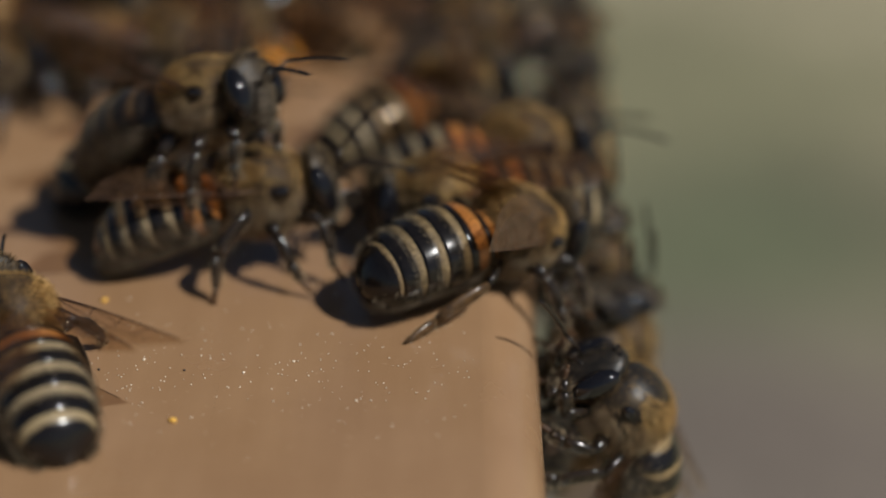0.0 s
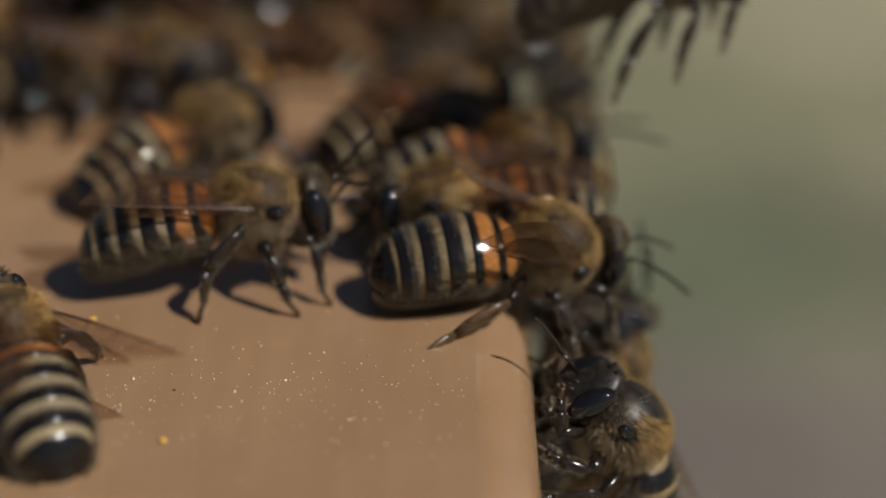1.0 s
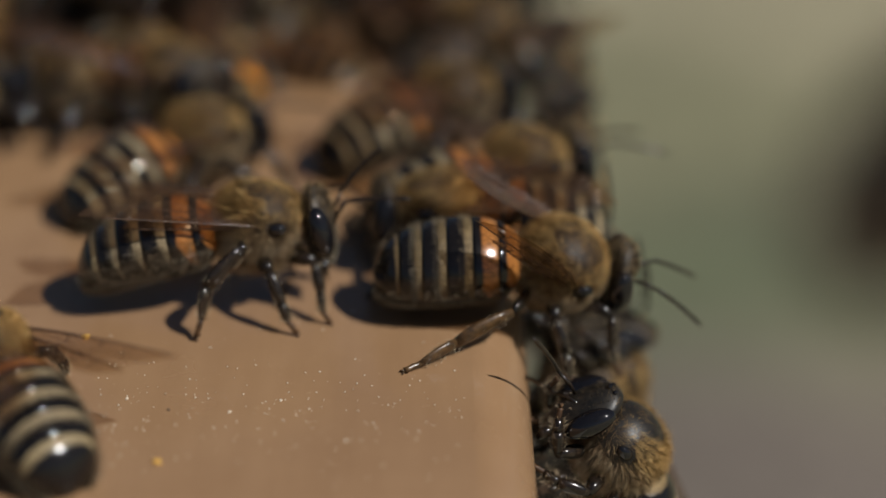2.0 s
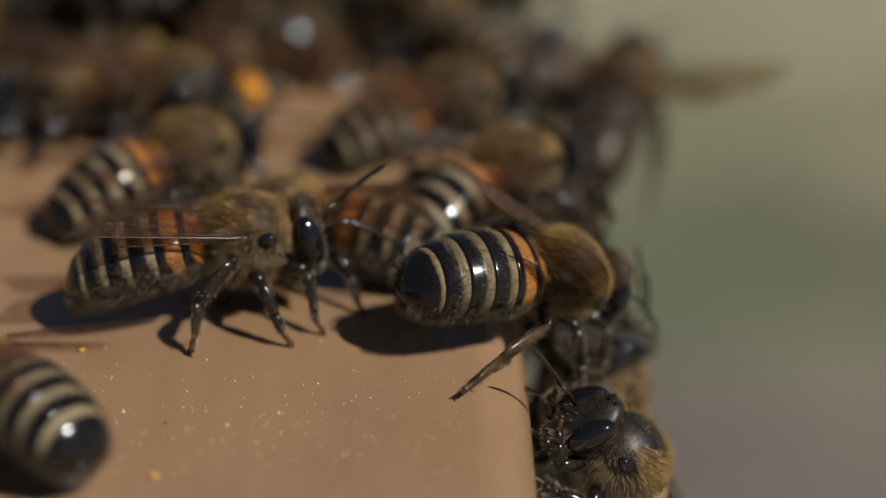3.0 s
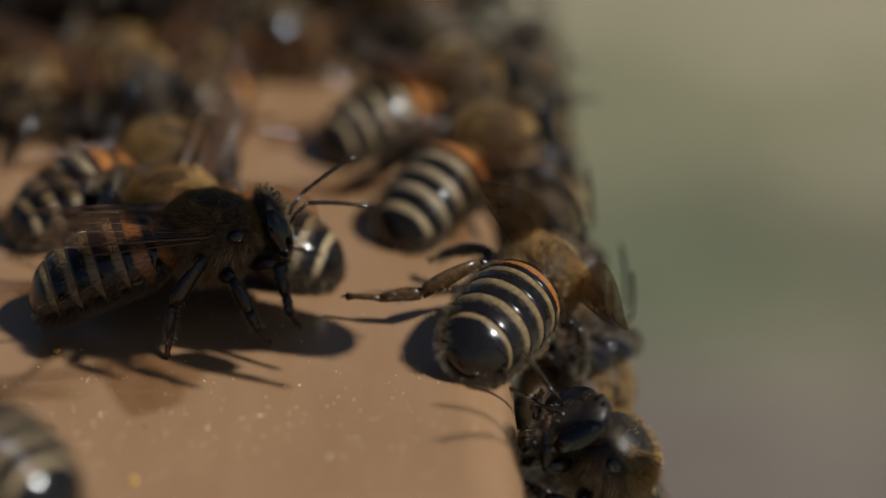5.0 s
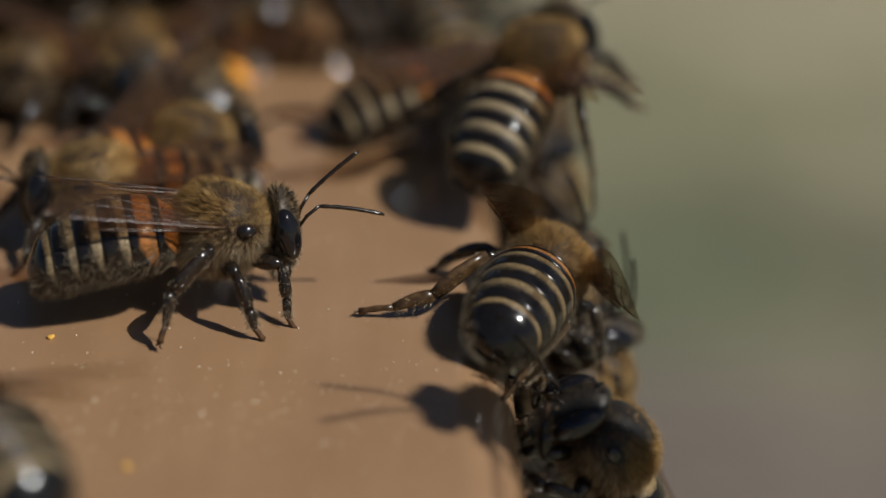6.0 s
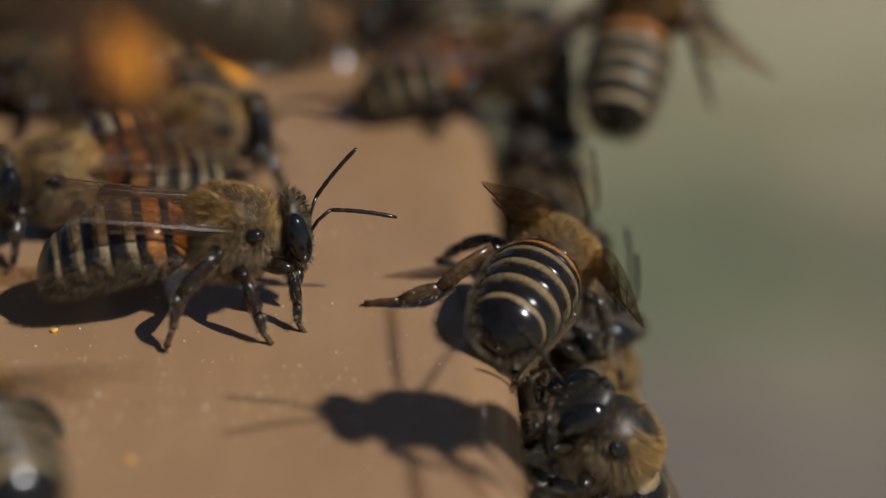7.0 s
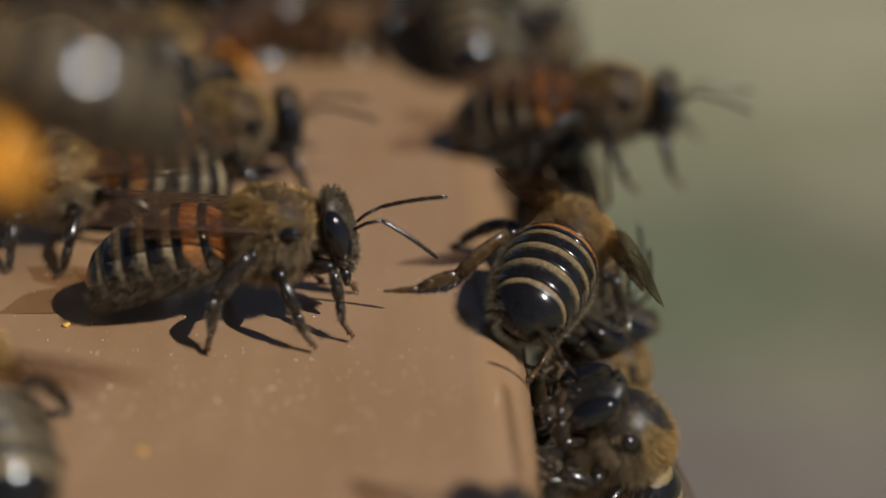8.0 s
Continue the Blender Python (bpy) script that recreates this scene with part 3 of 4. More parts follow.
def make_bee(label, legs=(STAND, STAND), wings=((8, 5, 20), (8, 5, 20)), feelers=((25, 40, 45), (-25, 40, 45)), droop=11, nod=10, load=False, far=False, dark=9, worn=False, tattered=False):
    """A worker bee in parts. legs, wings, feelers: left, then right; plates from number dark on are mostly black, all brown where it is negative;
    worn: bald on the back; tattered: short browned wings, amber hind legs."""
    bee = tagged(new("honey_bee"), label, "honey bee", "honey bees on the hive")
    bee.empty_display_size = 0.002
    part("thorax", MESH["thorax_worn" if worn else "thorax"], bee, mm(*THORAX_AT))
    part("fur", MESH["thorax_fur" + ("_far" if far else "_worn" if worn else "")], bee, mm(*THORAX_AT), "dense golden-brown thorax fur")
    part("waist", MESH["waist"], bee)
    part("neck", MESH["collar"], bee)
    abdomen = part("abdomen", MESH["abdomen"], bee, mm(*TAIL_AT, 0, -droop, 0), "glossy abdomen with black and tan bands")
    for i in range(6):
        part("abdomen_plate", MESH[("brown_plate_%d" if dark < 0 else "dark_plate_%d" if dark <= i else "plate_%d") % i], abdomen)
    part("fur", MESH["abdomen_fur" + ("_far" if far else "")], abdomen)
    head = part("head", MESH["head_worn" if worn else "head"], bee, mm(2.28, 0, 2.68 - 0.012 * max(0, nod - 10), 0, nod, 0))
    part("fur", MESH["head_fur" + ("_far" if far else "_worn" if worn else "")], head)
    part("upper_lip", MESH["lip"], head, mm(0.52, 0, -1.42))
    for x, y in ((0.32, 0), (0.12, 0.26), (0.12, -0.26)):
        part("ocellus", MESH["ocellus"], head, mm(x, y, 1.56 if y else 1.5))
    for s in (1, -1):
        part("eye", MESH["eye"], head, mm(0.16, 1.14 * s, 0.22, 11 * s, -17, -14 * s), "glossy black compound eye")
        part("mandible", MESH["mandible"], head, mm(0.42, 0.30 * s, -1.45, 14 * s, 0, 0))
    feeler_parts = []
    for s, (turn, up, bend) in zip((1, -1), feelers):
        m = mm(3.02, 0.28 * s, 2.8, 0, -up, turn)
        scape = part("antenna", MESH["scape"], bee, m)
        part("flagellum", MESH["flagellum"], scape, mm(1.25, 0, 0, 0, bend, -14 * s))
        feeler_parts.append(scape)
    for s in (1, -1):
        part("tegula", MESH["tegula"], bee, mm(0.70, 1.66 * s, 3.25), "glossy black knob at the wing root")
    leg_parts = []
    for s, kit in zip((1, -1), legs):
        for kind in ("front", "middle", "hind"):
            leg_parts.append(add_leg(bee, kind, kit[kind], s, load and kind == "hind", not far, tattered and kind == "hind"))
    wing_parts = []
    for s, (sweep, lift, twist) in zip((1, -1), wings):
        for name, hind in (("forewing", False), ("hindwing", True)):
            m = wing_pose(s, sweep * (0.8 if hind else 1), lift - (4 if hind else 0), twist, hind)
            key = ("worn_" if tattered else "") + name
            if s < 0:
                if key + "_right" not in MESH:
                    for k in (key, key + "_veins"):
                        flipped = MESH[k].copy()
                        flipped.transform(Matrix.Diagonal((1, -1, 1, 1)))
                        flipped.flip_normals()
                        MESH[k.replace(key, key + "_right")] = flipped
                key += "_right"
            wing = part(name, MESH[key], bee, m, "short browned wing with a worn edge" if tattered else "clear brown-tinted veined wing")
            wing_parts.append(wing)
            part("wing_vein", MESH[key + "_veins"], wing)
    return bee, feeler_parts, leg_parts, (abdomen, wing_parts)


def box(bm, x0, y0, z0, x1, y1, z1):
    m = Matrix.Translation(((x0 + x1) / 2 * MM, (y0 + y1) / 2 * MM, (z0 + z1) / 2 * MM)) @ Matrix.Diagonal(((x1 - x0) * MM, (y1 - y0) * MM, (z1 - z0) * MM, 1))
    return bmesh.ops.create_cube(bm, size=1, matrix=m)["verts"]


def solid(name, bm, material, bevel=0.0):
    if bevel:
        bmesh.ops.bevel(bm, geom=bm.edges[:], offset=bevel * MM, segments=3, affect="EDGES", profile=0.5)
    me = bpy.data.meshes.new(name)
    bm.to_mesh(me)
    bm.free()
    me.materials.append(material)
    me.polygons.foreach_set("use_smooth", [bevel > 0] * len(me.polygons))
    return new(name, me)


# ---- ground and hive ----
GROUND = -320
bm = bmesh.new()
bmesh.ops.create_grid(bm, x_segments=60, y_segments=60, size=1)
for vert in bm.verts:
    r = max(abs(vert.co.x), abs(vert.co.y))
    vert.co *= 1.0 + 400 * r ** 4
    vert.co.z = 0.004 * noise.noise(vert.co * 9) if r < 0.9 else 0
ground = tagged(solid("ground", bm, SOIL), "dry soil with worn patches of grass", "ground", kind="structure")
ground.location = (0, 0, GROUND * MM)

EDGE, BACK, INNER, RIM = 3.7, 17.0, -9.0, 6.0
# the rim: a painted board with one long rounded edge
bm = bmesh.new()
profile = [(INNER, -RIM), (INNER, 0)]
profile += [(EDGE - 2.4 + 2.4 * math.sin(k * math.pi / 20), -2.4 + 2.4 * math.cos(k * math.pi / 20)) for k in range(11)]
profile += [(EDGE, -RIM)]
ys = [-140 + 4 * k for k in range(90)]
grid = [[bm.verts.new(((x + 0.05 * noise.noise((y * 0.05, z, 3))) * MM, y * MM, (z + 0.03 * noise.noise((x * 0.2, y * 0.06, 0))) * MM)) for x, z in profile] for y in ys]
n = len(profile)
for a, b in zip(grid, grid[1:]):
    for j in range(n):
        bm.faces.new((a[j], a[(j + 1) % n], b[(j + 1) % n], b[j]))
bm.faces.new(grid[0][::-1])
bm.faces.new(grid[-1])
bmesh.ops.recalc_face_normals(bm, faces=bm.faces[:])
rail = solid("hive_rim", bm, PAINT)
for poly in rail.data.polygons:
    poly.use_smooth = poly.normal.x > 0.02 and poly.normal.z > 0.02
tagged(rail, "smooth tan-painted hive rim with a rounded edge", "hive rim", kind="structure")
bm = bmesh.new()
box(bm, -160, -140, -RIM, INNER, BACK, 0)
front_board = tagged(solid("hive_board", bm, PAINT), "smooth tan-painted hive board dusted with pollen", "hive board", kind="structure")
bm = bmesh.new()
box(bm, -160, -139, GROUND, EDGE - 0.5, -120, -RIM)
box(bm, -160, 200, GROUND, EDGE - 0.5, 215, -RIM)
box(bm, INNER - 10, -120, GROUND, EDGE - 0.5, 200, -RIM)
box(bm, -160, -120, GROUND, -145, 200, -RIM)
tagged(solid("hive_wall", bm, SIDE), "pale grey painted wooden hive wall", "hive wall", kind="structure")
# floor, bars and rest carry the hive's inner shade in their colour
bm = bmesh.new()
box(bm, -145, -120, -60, INNER - 10, 200, -55)
tagged(solid("hive_floor", bm, SHADE_BROWN), "hive floor coloured dark for the cavity shade", "hive floor", kind="structure")
for k in range(4):
    bm = bmesh.new()
    box(bm, -40 - k * 32, BACK - 30, -22, -18 - k * 32, 198, -4.5)
    tagged(solid("frame_bar", bm, SHADE_BROWN, 0.8), "wooden frame bar coloured dark for the cavity shade", "frame bar", "frame bars")
bm = bmesh.new()
box(bm, -17.8, BACK + 0.2, -30, INNER - 0.1, 198, -4.0)
tagged(solid("frame_rest", bm, SHADE_BROWN, 0.6), "wooden frame rest coloured dark for the cavity shade", "frame rest")
bm = bmesh.new()
box(bm, -40, 22, -4.5, -24.6, 70, 3.0)
tagged(solid("wood_strip", bm, WOOD, 0.8), "pale bare wooden strip beside the bees", "wood strip")

# ---- bees that the eye can follow ----
CLIMB = (5.19, -9.7, -5.08, -13.9, -49.3, 194.2)
MAIN = [
    (0, -7.62, -3.88, 1.01, 0, -5.7, 5), (0.5, -7.7, -3.9, 0.95, 0, -3, 6), (1, -7.78, -3.93, 0.95, 0, 0, 6.4),
    (1.5, -7.75, -3.4, 0.93, 0, -0.5, 7), (2, -7.53, -3.9, 0.95, 0, 1, 4.5), (3.5, -7.94, -4.0, 0.95, 0, -2, 9),
    (4, -7.9, -4.0, 0.95, 0, -5, 7.5), (4.5, -7.86, -3.9, 0.95, 0, -7.5, 7), (5, -8.2, -4.0, 0.98, 0, -3, 12),
    (6.5, -7.93, -4.99, 0.88, 0, 6, 10), (7, -7.69, -5.37, 0.85, 0, 4.1, 8), (7.5, -7.1, -5.8, 0.9, 0, 1, 4),
    (8, -6.11, -6.37, 0.95, -2, -2.7, -1),
]
LEAVING = [
    (0, -9.4, -4.34, 5.2, -6, -20, -28), (0.3, -3.95, -1.69, 6.01, -6, -19, -31), (0.5, 1.34, -2.2, 8.2, 0, -16, -20),
    (0.7, 5.51, -1.78, 9.08, 0, -10, -12), (0.8, 7.4, 0.2, 9.3, 0, -9, -4), (1.0, 10.82, 4.72, 9.01, 0, -5, 4),
    (1.2, 13.68, 2.83, 11.01, 0, -5, 4), (1.5, 15.5, -47.52, 25.8, 0, -20, 10), (2.0, 13.95, -49.89, 26.62, 0, -20, 20),
    (2.8, 18.29, -50.22, 29.54, 0, -10, 20), (8, 31.84, -45.99, 32.57, 0, -10, 20),
]
EDGE_ROWS = [
    (0, 1.9, -4.9, -0.08, 17, 13.5, 39), (0.5, 2.65, -4.2, -0.1, 21.5, 13, 32), (1, 3.75, -3.95, -0.2, 25, 12, 18),
    (1.5, 4.6, -3.8, -0.1, 27, 11, 3.5), (2, 4.25, -3.9, 0.06, 26.5, 14, 8.6), (3.5, 3.31, -3.5, -0.29, 36, 26, 53.8),
    (4, 3.21, -3.15, -0.43, 35.5, 18.4, 59), (4.5, 3.09, -2.8, -0.5, 37, 12, 66), (5, 3.22, -3.5, -0.89, 34.6, 16.8, 76.4),
    (6.5, 3.96, -3.26, -1.35, 25.8, 20.3, 81.4), (7, 3.94, -2.93, -1.38, 26.5, 19, 81), (7.5, 4.08, -2.4, -1.34, 25.5, 18.1, 81.5),
    (8, 4.22, -1.83, -1.31, 24.7, 17.3, 82.1),
]
NEAR = [
    (0, -17.1, -13.75, -0.1, 0, -2.9, 114), (1, -16.9, -13.3, -0.1, 0, -3, 114.3), (2, -17.5, -13.5, -0.1, 0, -1.5, 124),
    (3.5, -17.8, -14.7, -0.1, 0, 12, 138.9), (4.5, -17.3, -17.0, -0.1, 0, 12, 136), (5, -17.1, -17.5, -0.1, 0, 12, 132),
    (6.5, -16.0, -18.35, -0.1, 0, 14, 120), (8, -16.61, -16.82, -0.1, 0, 5, 113),
]
LEFT = [
    (0, -11.99, 6.36, -0.1, 0, 0, 40), (1, -10.81, 7.79, -0.1, 0, 0, 40), (2, -10.99, 8.19, -0.1, 0, 0, 40),
    (3.5, -11.35, 7.63, -0.1, 0, 0, 36), (4.5, -11.34, 6.79, -0.1, 0, 0, 34), (5, -11.15, 6.25, -0.1, 0, 0, 30),
    (6.5, -9.67, 6.77, -0.1, 0, 0, 18), (7, -9.7, 7.49, -0.1, 0, 0, 14), (7.5, -8.75, 6.77, -0.1, 0, 0, 12),
    (8, -8.9, 7.86, -0.1, 0, 0, 10),
]
PASSING = [
    (0, -0.54, -1.99, -0.1, 0, 0, 192), (1, -0.1, -0.78, -0.1, 0, 0, 190), (2, 0.0, 0.0, -0.1, 0, 0, 184),
    (2.7, -4.6, 0.4, -0.1, 0, 0, 172), (3.5, -8.79, -0.07, -0.1, 0, -0.8, 164.4), (4.2, -9.69, 0.7, -0.1, 0, -2.8, 162),
    (5, -10.56, 0.81, -0.1, 0, -2.1, 166), (5.8, -13.2, 1.8, -0.1, 0, -2.2, 188), (6.5, -15.04, 2.42, -0.1, 0, -2.2, 205), (7.2, -15.5, 2.1, -0.1, 0, 0, 204),
    (8, -15.79, 1.55, -0.1, 0, 2, 201),
]
RIGHT = [
    (0, 3.4, 3.4, -0.1, 0, 0, 12), (1, 3.76, 4.81, -0.1, 0, 0, 14), (2, 3.88, 4.9, -0.1, 0, 0, 20),
    (3.5, 3.58, 6.8, -0.1, 0, -3, 50), (4.5, 3.51, 7.86, -0.1, 0, -3, 51), (5, 3.63, 8.11, -0.1, 0, -3, 51),
    (5.7, 5.0, 8.4, 1.8, 0, -8, 58), (6.3, 6.45, 9.82, 4.13, 0, -17, 66), (6.5, 6.59, 10.98, 3.66, 0, -18, 68), (6.7, 7.96, 12.94, 3.18, 0, -18, 70),
    (6.9, 10.27, 16.15, 3.11, 0, -18, 72), (7.1, 12.14, 20.32, 2.36, 0, -18, 76), (7.3, 15.53, 24.55, 1.63, 0, -18, 80), (7.5, 20.29, 28.4, 0.19, 0, -18, 84),
    (7.7, 24.37, 32.64, 0.25, 0, -18, 86), (8, 33.14, 38.91, 0.3, 0, -18, 86),
]
CROSSING = [
    (0, 1.16, 19.17, -0.1, 0, 0, 60), (2.2, 2.5, 23.52, -0.1, 0, 0, 60), (2.8, 8.35, 20.04, -1.0, 0, 0, 70),
    (3.3, 12.21, 23.89, -2.07, 0, -25, 73), (3.5, 14.9, 23.84, -0.81, 0, -25, 69), (3.7, 17.2, 26.5, 0.4, 0, -22, 74),
    (3.9, 20.45, 30.06, 2.18, 0, -20, 80), (4.1, 21.26, 21.98, 8.18, 0, -20, 78), (4.8, 47.02, 37.63, 25.15, 0, -20, 70),
    (8, 317.87, 317.84, 216.45, 0, -20, 70),
]
FAR = [
    (0, 0.02, 10.39, -0.1, 0, 0, 35), (2, 0.75, 13.41, -0.1, 0, 0, 32), (3.5, 1.32, 15.37, -0.1, 0, 0, 30),
    (5, 2.24, 15.62, -0.1, 0, 0, 30), (6.5, 3.14, 16.25, -0.1, 0, 0, 20), (7, 4.4, 16.96, -0.1, 0, 0, 12),
    (7.5, 6.66, 16.41, -0.1, 0, 0, 4), (8, 8.39, 10.93, -0.1, 0, 0, -8),
]
POLLEN = [
    (0, 70.0, -19.5, 53.7, 0, -10, 200), (5, 13.0, -24.7, 33.5, 0, -10, 195), (5.8, -3.36, -27.65, 24.54, 0, -8, 195),
    (6.3, -7.01, -28.67, 21.14, 0, -8, 192), (6.5, -8.25, -28.81, 20.36, 0, -8, 190), (7, -11.02, -29.21, 19.73, 0, -8, 190),
    (7.5, -13.6, -29.71, 18.11, 0, -8, 190), (8, -14.22, -32.39, 17.66, 0, -8, 190),
]
HOVER_A = [
    (0, 74.5, -11.95, 33.0, 0, -10, 150), (3.2, 49.5, -27.3, 33.0, 0, -10, 150), (3.9, 25.5, -23.96, 33.0, 0, -10, 150),
    (4.2, 21.2, -23.24, 33.0, 0, -10, 145), (4.5, 18.2, -22.9, 33.0, 0, -10, 142), (5, 13.8, -21.03, 33.0, 0, -10, 158),
    (5.25, 19.6, -25.65, 43.0, 0, -10, 160), (5.6, 36.6, -40.33, 77.0, 0, -10, 162), (6, 65.79, -67.72, 137.0, 0, -10, 165),
    (8, 172.63, -162.04, 327.0, 0, -10, 170),
]
HOVER_B = [
    (0, 74.57, -42.03, 33.0, 0, -10, 175), (4.4, 51.96, -34.39, 33.0, 0, -10, 178), (5, 33.12, -32.67, 33.0, 0, -10, 180),
    (5.2, 30.8, -32.81, 33.0, 0, -10, 180), (6.3, 28.0, -31.77, 33.0, 0, -10, 182), (6.5, 26.8, -32.15, 33.0, 0, -10, 182),
    (7, 25.4, -33.14, 33.0, 0, -10, 184), (7.5, 26.4, -36.07, 33.0, 0, -10, 184), (8, 29.64, -40.13, 33.0, 0, -10, 184),
]

SPREAD = ((62, 22, 12), (62, 22, 12))
FLIGHT = ((80, 15, -20), (80, 15, -20))
main_bee, main_feelers, main_legs, _ = make_bee("worker honey bee with raised antennae standing on the tan rim", (NARROW, NARROW), feelers=((14, 78, 14), (-12, 55, 52)), wings=((5, 5, 12), (8, 8, 8)), nod=4)
edge_bee, edge_feelers, edge_legs, (edge_abdomen, edge_wings) = make_bee("worker honey bee with spread wings on the rounded hive edge", legs=(REACH, HOOK), wings=((22, 13, 34), (38, 37, 67)), feelers=((25, 10, 30), (-25, 10, 30)), droop=16, dark=2, tattered=True)
leaving_bee, _, leaving_legs, (_, leaving_wings) = make_bee("worker honey bee taking off with hanging legs", (HANG, HANG), ((70, 40, -20), (70, 40, -20)), dark=-1)
climbing_bee, climbing_feelers, _, _ = make_bee("worker honey bee climbing over the rounded hive edge", (CLING, CLING), ((4, -60, 62), (4, -60, 40)), ((-70, -36, -10), (0, 8, -10)), nod=0, droop=42, dark=0, worn=True)
near_bee, _, _, _ = make_bee("worker honey bee with grey-banded abdomen on the tan board", (STAND, TUCK), ((6, 5, 16), (28, 6, 8)))
left_bee, _, left_legs, (_, left_wings) = make_bee("worker honey bee with orange-banded abdomen near the crowd", (STEP, STAND), wings=((4, 0, 2), (5, 2, -9)))
passing_bee, _, passing_legs, (_, passing_wings) = make_bee("worker honey bee walking past another bee", (STAND, STEP), wings=((8, 5, 20), (8, 5, 20)))
right_bee, _, right_legs, (_, right_wings) = make_bee("worker honey bee with pale-banded abdomen lifting off the rim", (STRETCH, STAND), ((34, 12, 10), (46, 14, 10)), droop=10)
crossing_bee, _, crossing_legs, (_, crossing_wings) = make_bee("worker honey bee flying away from the hive", (HANG, HANG), FLIGHT, far=True, dark=-1)
far_bee, _, far_legs, (_, far_wings) = make_bee("worker honey bee with orange abdomen walking on the rim", (STEP, STAND), far=True)
pollen_bee, _, pollen_legs, (_, pollen_wings) = make_bee("flying worker honey bee with orange pollen loads", (HANG, HANG), FLIGHT, load=True, far=True, dark=0)
hover_bee, _, hover_legs, (_, hover_wings) = make_bee("worker honey bee hovering above the rim", (HANG, HANG), ((88, 4, 48), (88, 4, 48)), far=True)
hover_bee_low, _, hover_low_legs, (_, hover_low_wings) = make_bee("worker honey bee hovering beside the hive", (HANG, HANG), ((88, 4, 53), (88, 4, 53)), far=True)
climbing_bee.matrix_basis = mm(*CLIMB)

# ---- the crowd behind: on the rim, on the frame bars, on the outer wall ----
rnd = random.Random(11)
still_bee, _, _, _ = make_bee("worker honey bee in the crowd on the hive", (STAND, STEP), far=True, dark=0)
still_bee.matrix_basis = mm(-7.5, 32, 0, 0, 0, 60)
open_bee, _, _, _ = make_bee("worker honey bee with half-open wings in the crowd", (STEP, STAND), SPREAD, far=True, dark=1)
open_bee.matrix_basis = mm(0.5, 26, 0, 0, 0, 130)
loaded_bee, _, _, _ = make_bee("worker honey bee with orange pollen loads in the crowd", (STAND, STEP), load=True, far=True, dark=2)
loaded_bee.matrix_basis = mm(-11.5, 21, -1.2, 0, 0, 70)
crowd = [(still_bee, (-7.5, 32, 0, 0, 0, 60)), (open_bee, (0.5, 26, 0, 0, 0, 130)), (loaded_bee, (-11.5, 21, -1.2, 0, 0, 70))]
spots = []
for row in range(5):
    for col in range(7):
        x, y = -27 + col * 5.2 + (row % 2) * 2.6 + rnd.uniform(-1.2, 1.2), 20 + row * 5.6 + rnd.uniform(-1.2, 1.2)
        if x > 4.5 or (row < 2 and x > INNER + 1) or (row == 2 and -6 < x < 0):
            continue
        spots.append((x, y, 0.0 if x > INNER else -2.5, rnd.uniform(-8, 8), rnd.uniform(-12, 6), rnd.uniform(0, 360)))
for x, y, turn in ((-23, 13, 30), (-18.5, 16, 200), (-13.5, 15.5, 320), (-26, 18, 80), (-15, 20, 140)):
    spots.append((x, y, 0.0 if y < BACK else -0.6, 0, -4, turn))
for k in range(9):
    spots.append((rnd.uniform(-25, -11), rnd.uniform(21, 36), 1.6 if k % 2 else 3.0, rnd.uniform(-15, 15), rnd.uniform(-20, 10), rnd.uniform(0, 360)))
for k in range(8):
    spots.append((EDGE + 0.3, -1.0 + 4.6 * k, -5.4 + 2.4 * (k % 2), 0, -90 + rnd.uniform(-8, 8), 180 + rnd.uniform(-35, 35)))
spots.append((EDGE + 1.3, 0.2, -5.4, 0, -98, 184))
for k, spot in enumerate(spots):
    source = loaded_bee if k % 7 == 3 else open_bee if k % 4 == 1 else still_bee
    crowd.append((copy_thing(source, mm(*spot)), spot))

# ---- pollen crumbs and dust on the board ----
for k in range(8):
    px, py = [(-10.47, -17.2), (-14.49, -7.15), (-10.47, -13.2), (-13.87, -13.15), (-3.57, -15.57), (-8.1, -13.33), (-12.2, -12.3), (-6.2, -12.4)][k]
    big = 0.17 if k < 2 else 0.07
    v, f = ball(big, big * 0.8, big * 0.55, 10, 7, lambda p: p * (1 + 0.5 * noise.noise(p * 7 + Vector((k, 0, 0)))))
    crumb = tagged(new("pollen_crumb", mesh_from("pollen_crumb", v, f, GRAIN if k < 2 else DUST if k > 3 else SHADE_BROWN)),
                   "yellow pollen crumb on the tan board" if k < 2 else "tiny speck of debris on the tan board", "pollen crumb", "crumbs on the board")
    crumb.matrix_basis = mm(px, py, big * 0.4, 0, 0, 40 * k)
verts, faces = [], []
for k in range(420):
    x, y, r = rnd.uniform(-20, 1), rnd.gauss(-13.2, 2.4) if k % 3 else rnd.uniform(-19, 8), rnd.uniform(0.015, 0.045)
    i = len(verts)
    verts += [(Vector((x, y, 0.03)) + Vector(d) * r) * MM for d in ((1, 0, 0), (0, 1, 0), (-1, 0, 0), (0, -1, 0), (0, 0, 1), (0, 0, -1))]
    faces += [(i, i + 1, i + 4), (i + 1, i + 2, i + 4), (i + 2, i + 3, i + 4), (i + 3, i, i + 4), (i + 1, i, i + 5), (i + 2, i + 1, i + 5), (i + 3, i + 2, i + 5), (i, i + 3, i + 5)]
tagged(new("pollen_dust", mesh_from("pollen_dust", verts, faces, DUST)), "fine pale pollen dust scattered on the board", "pollen dust", kind="stuff")


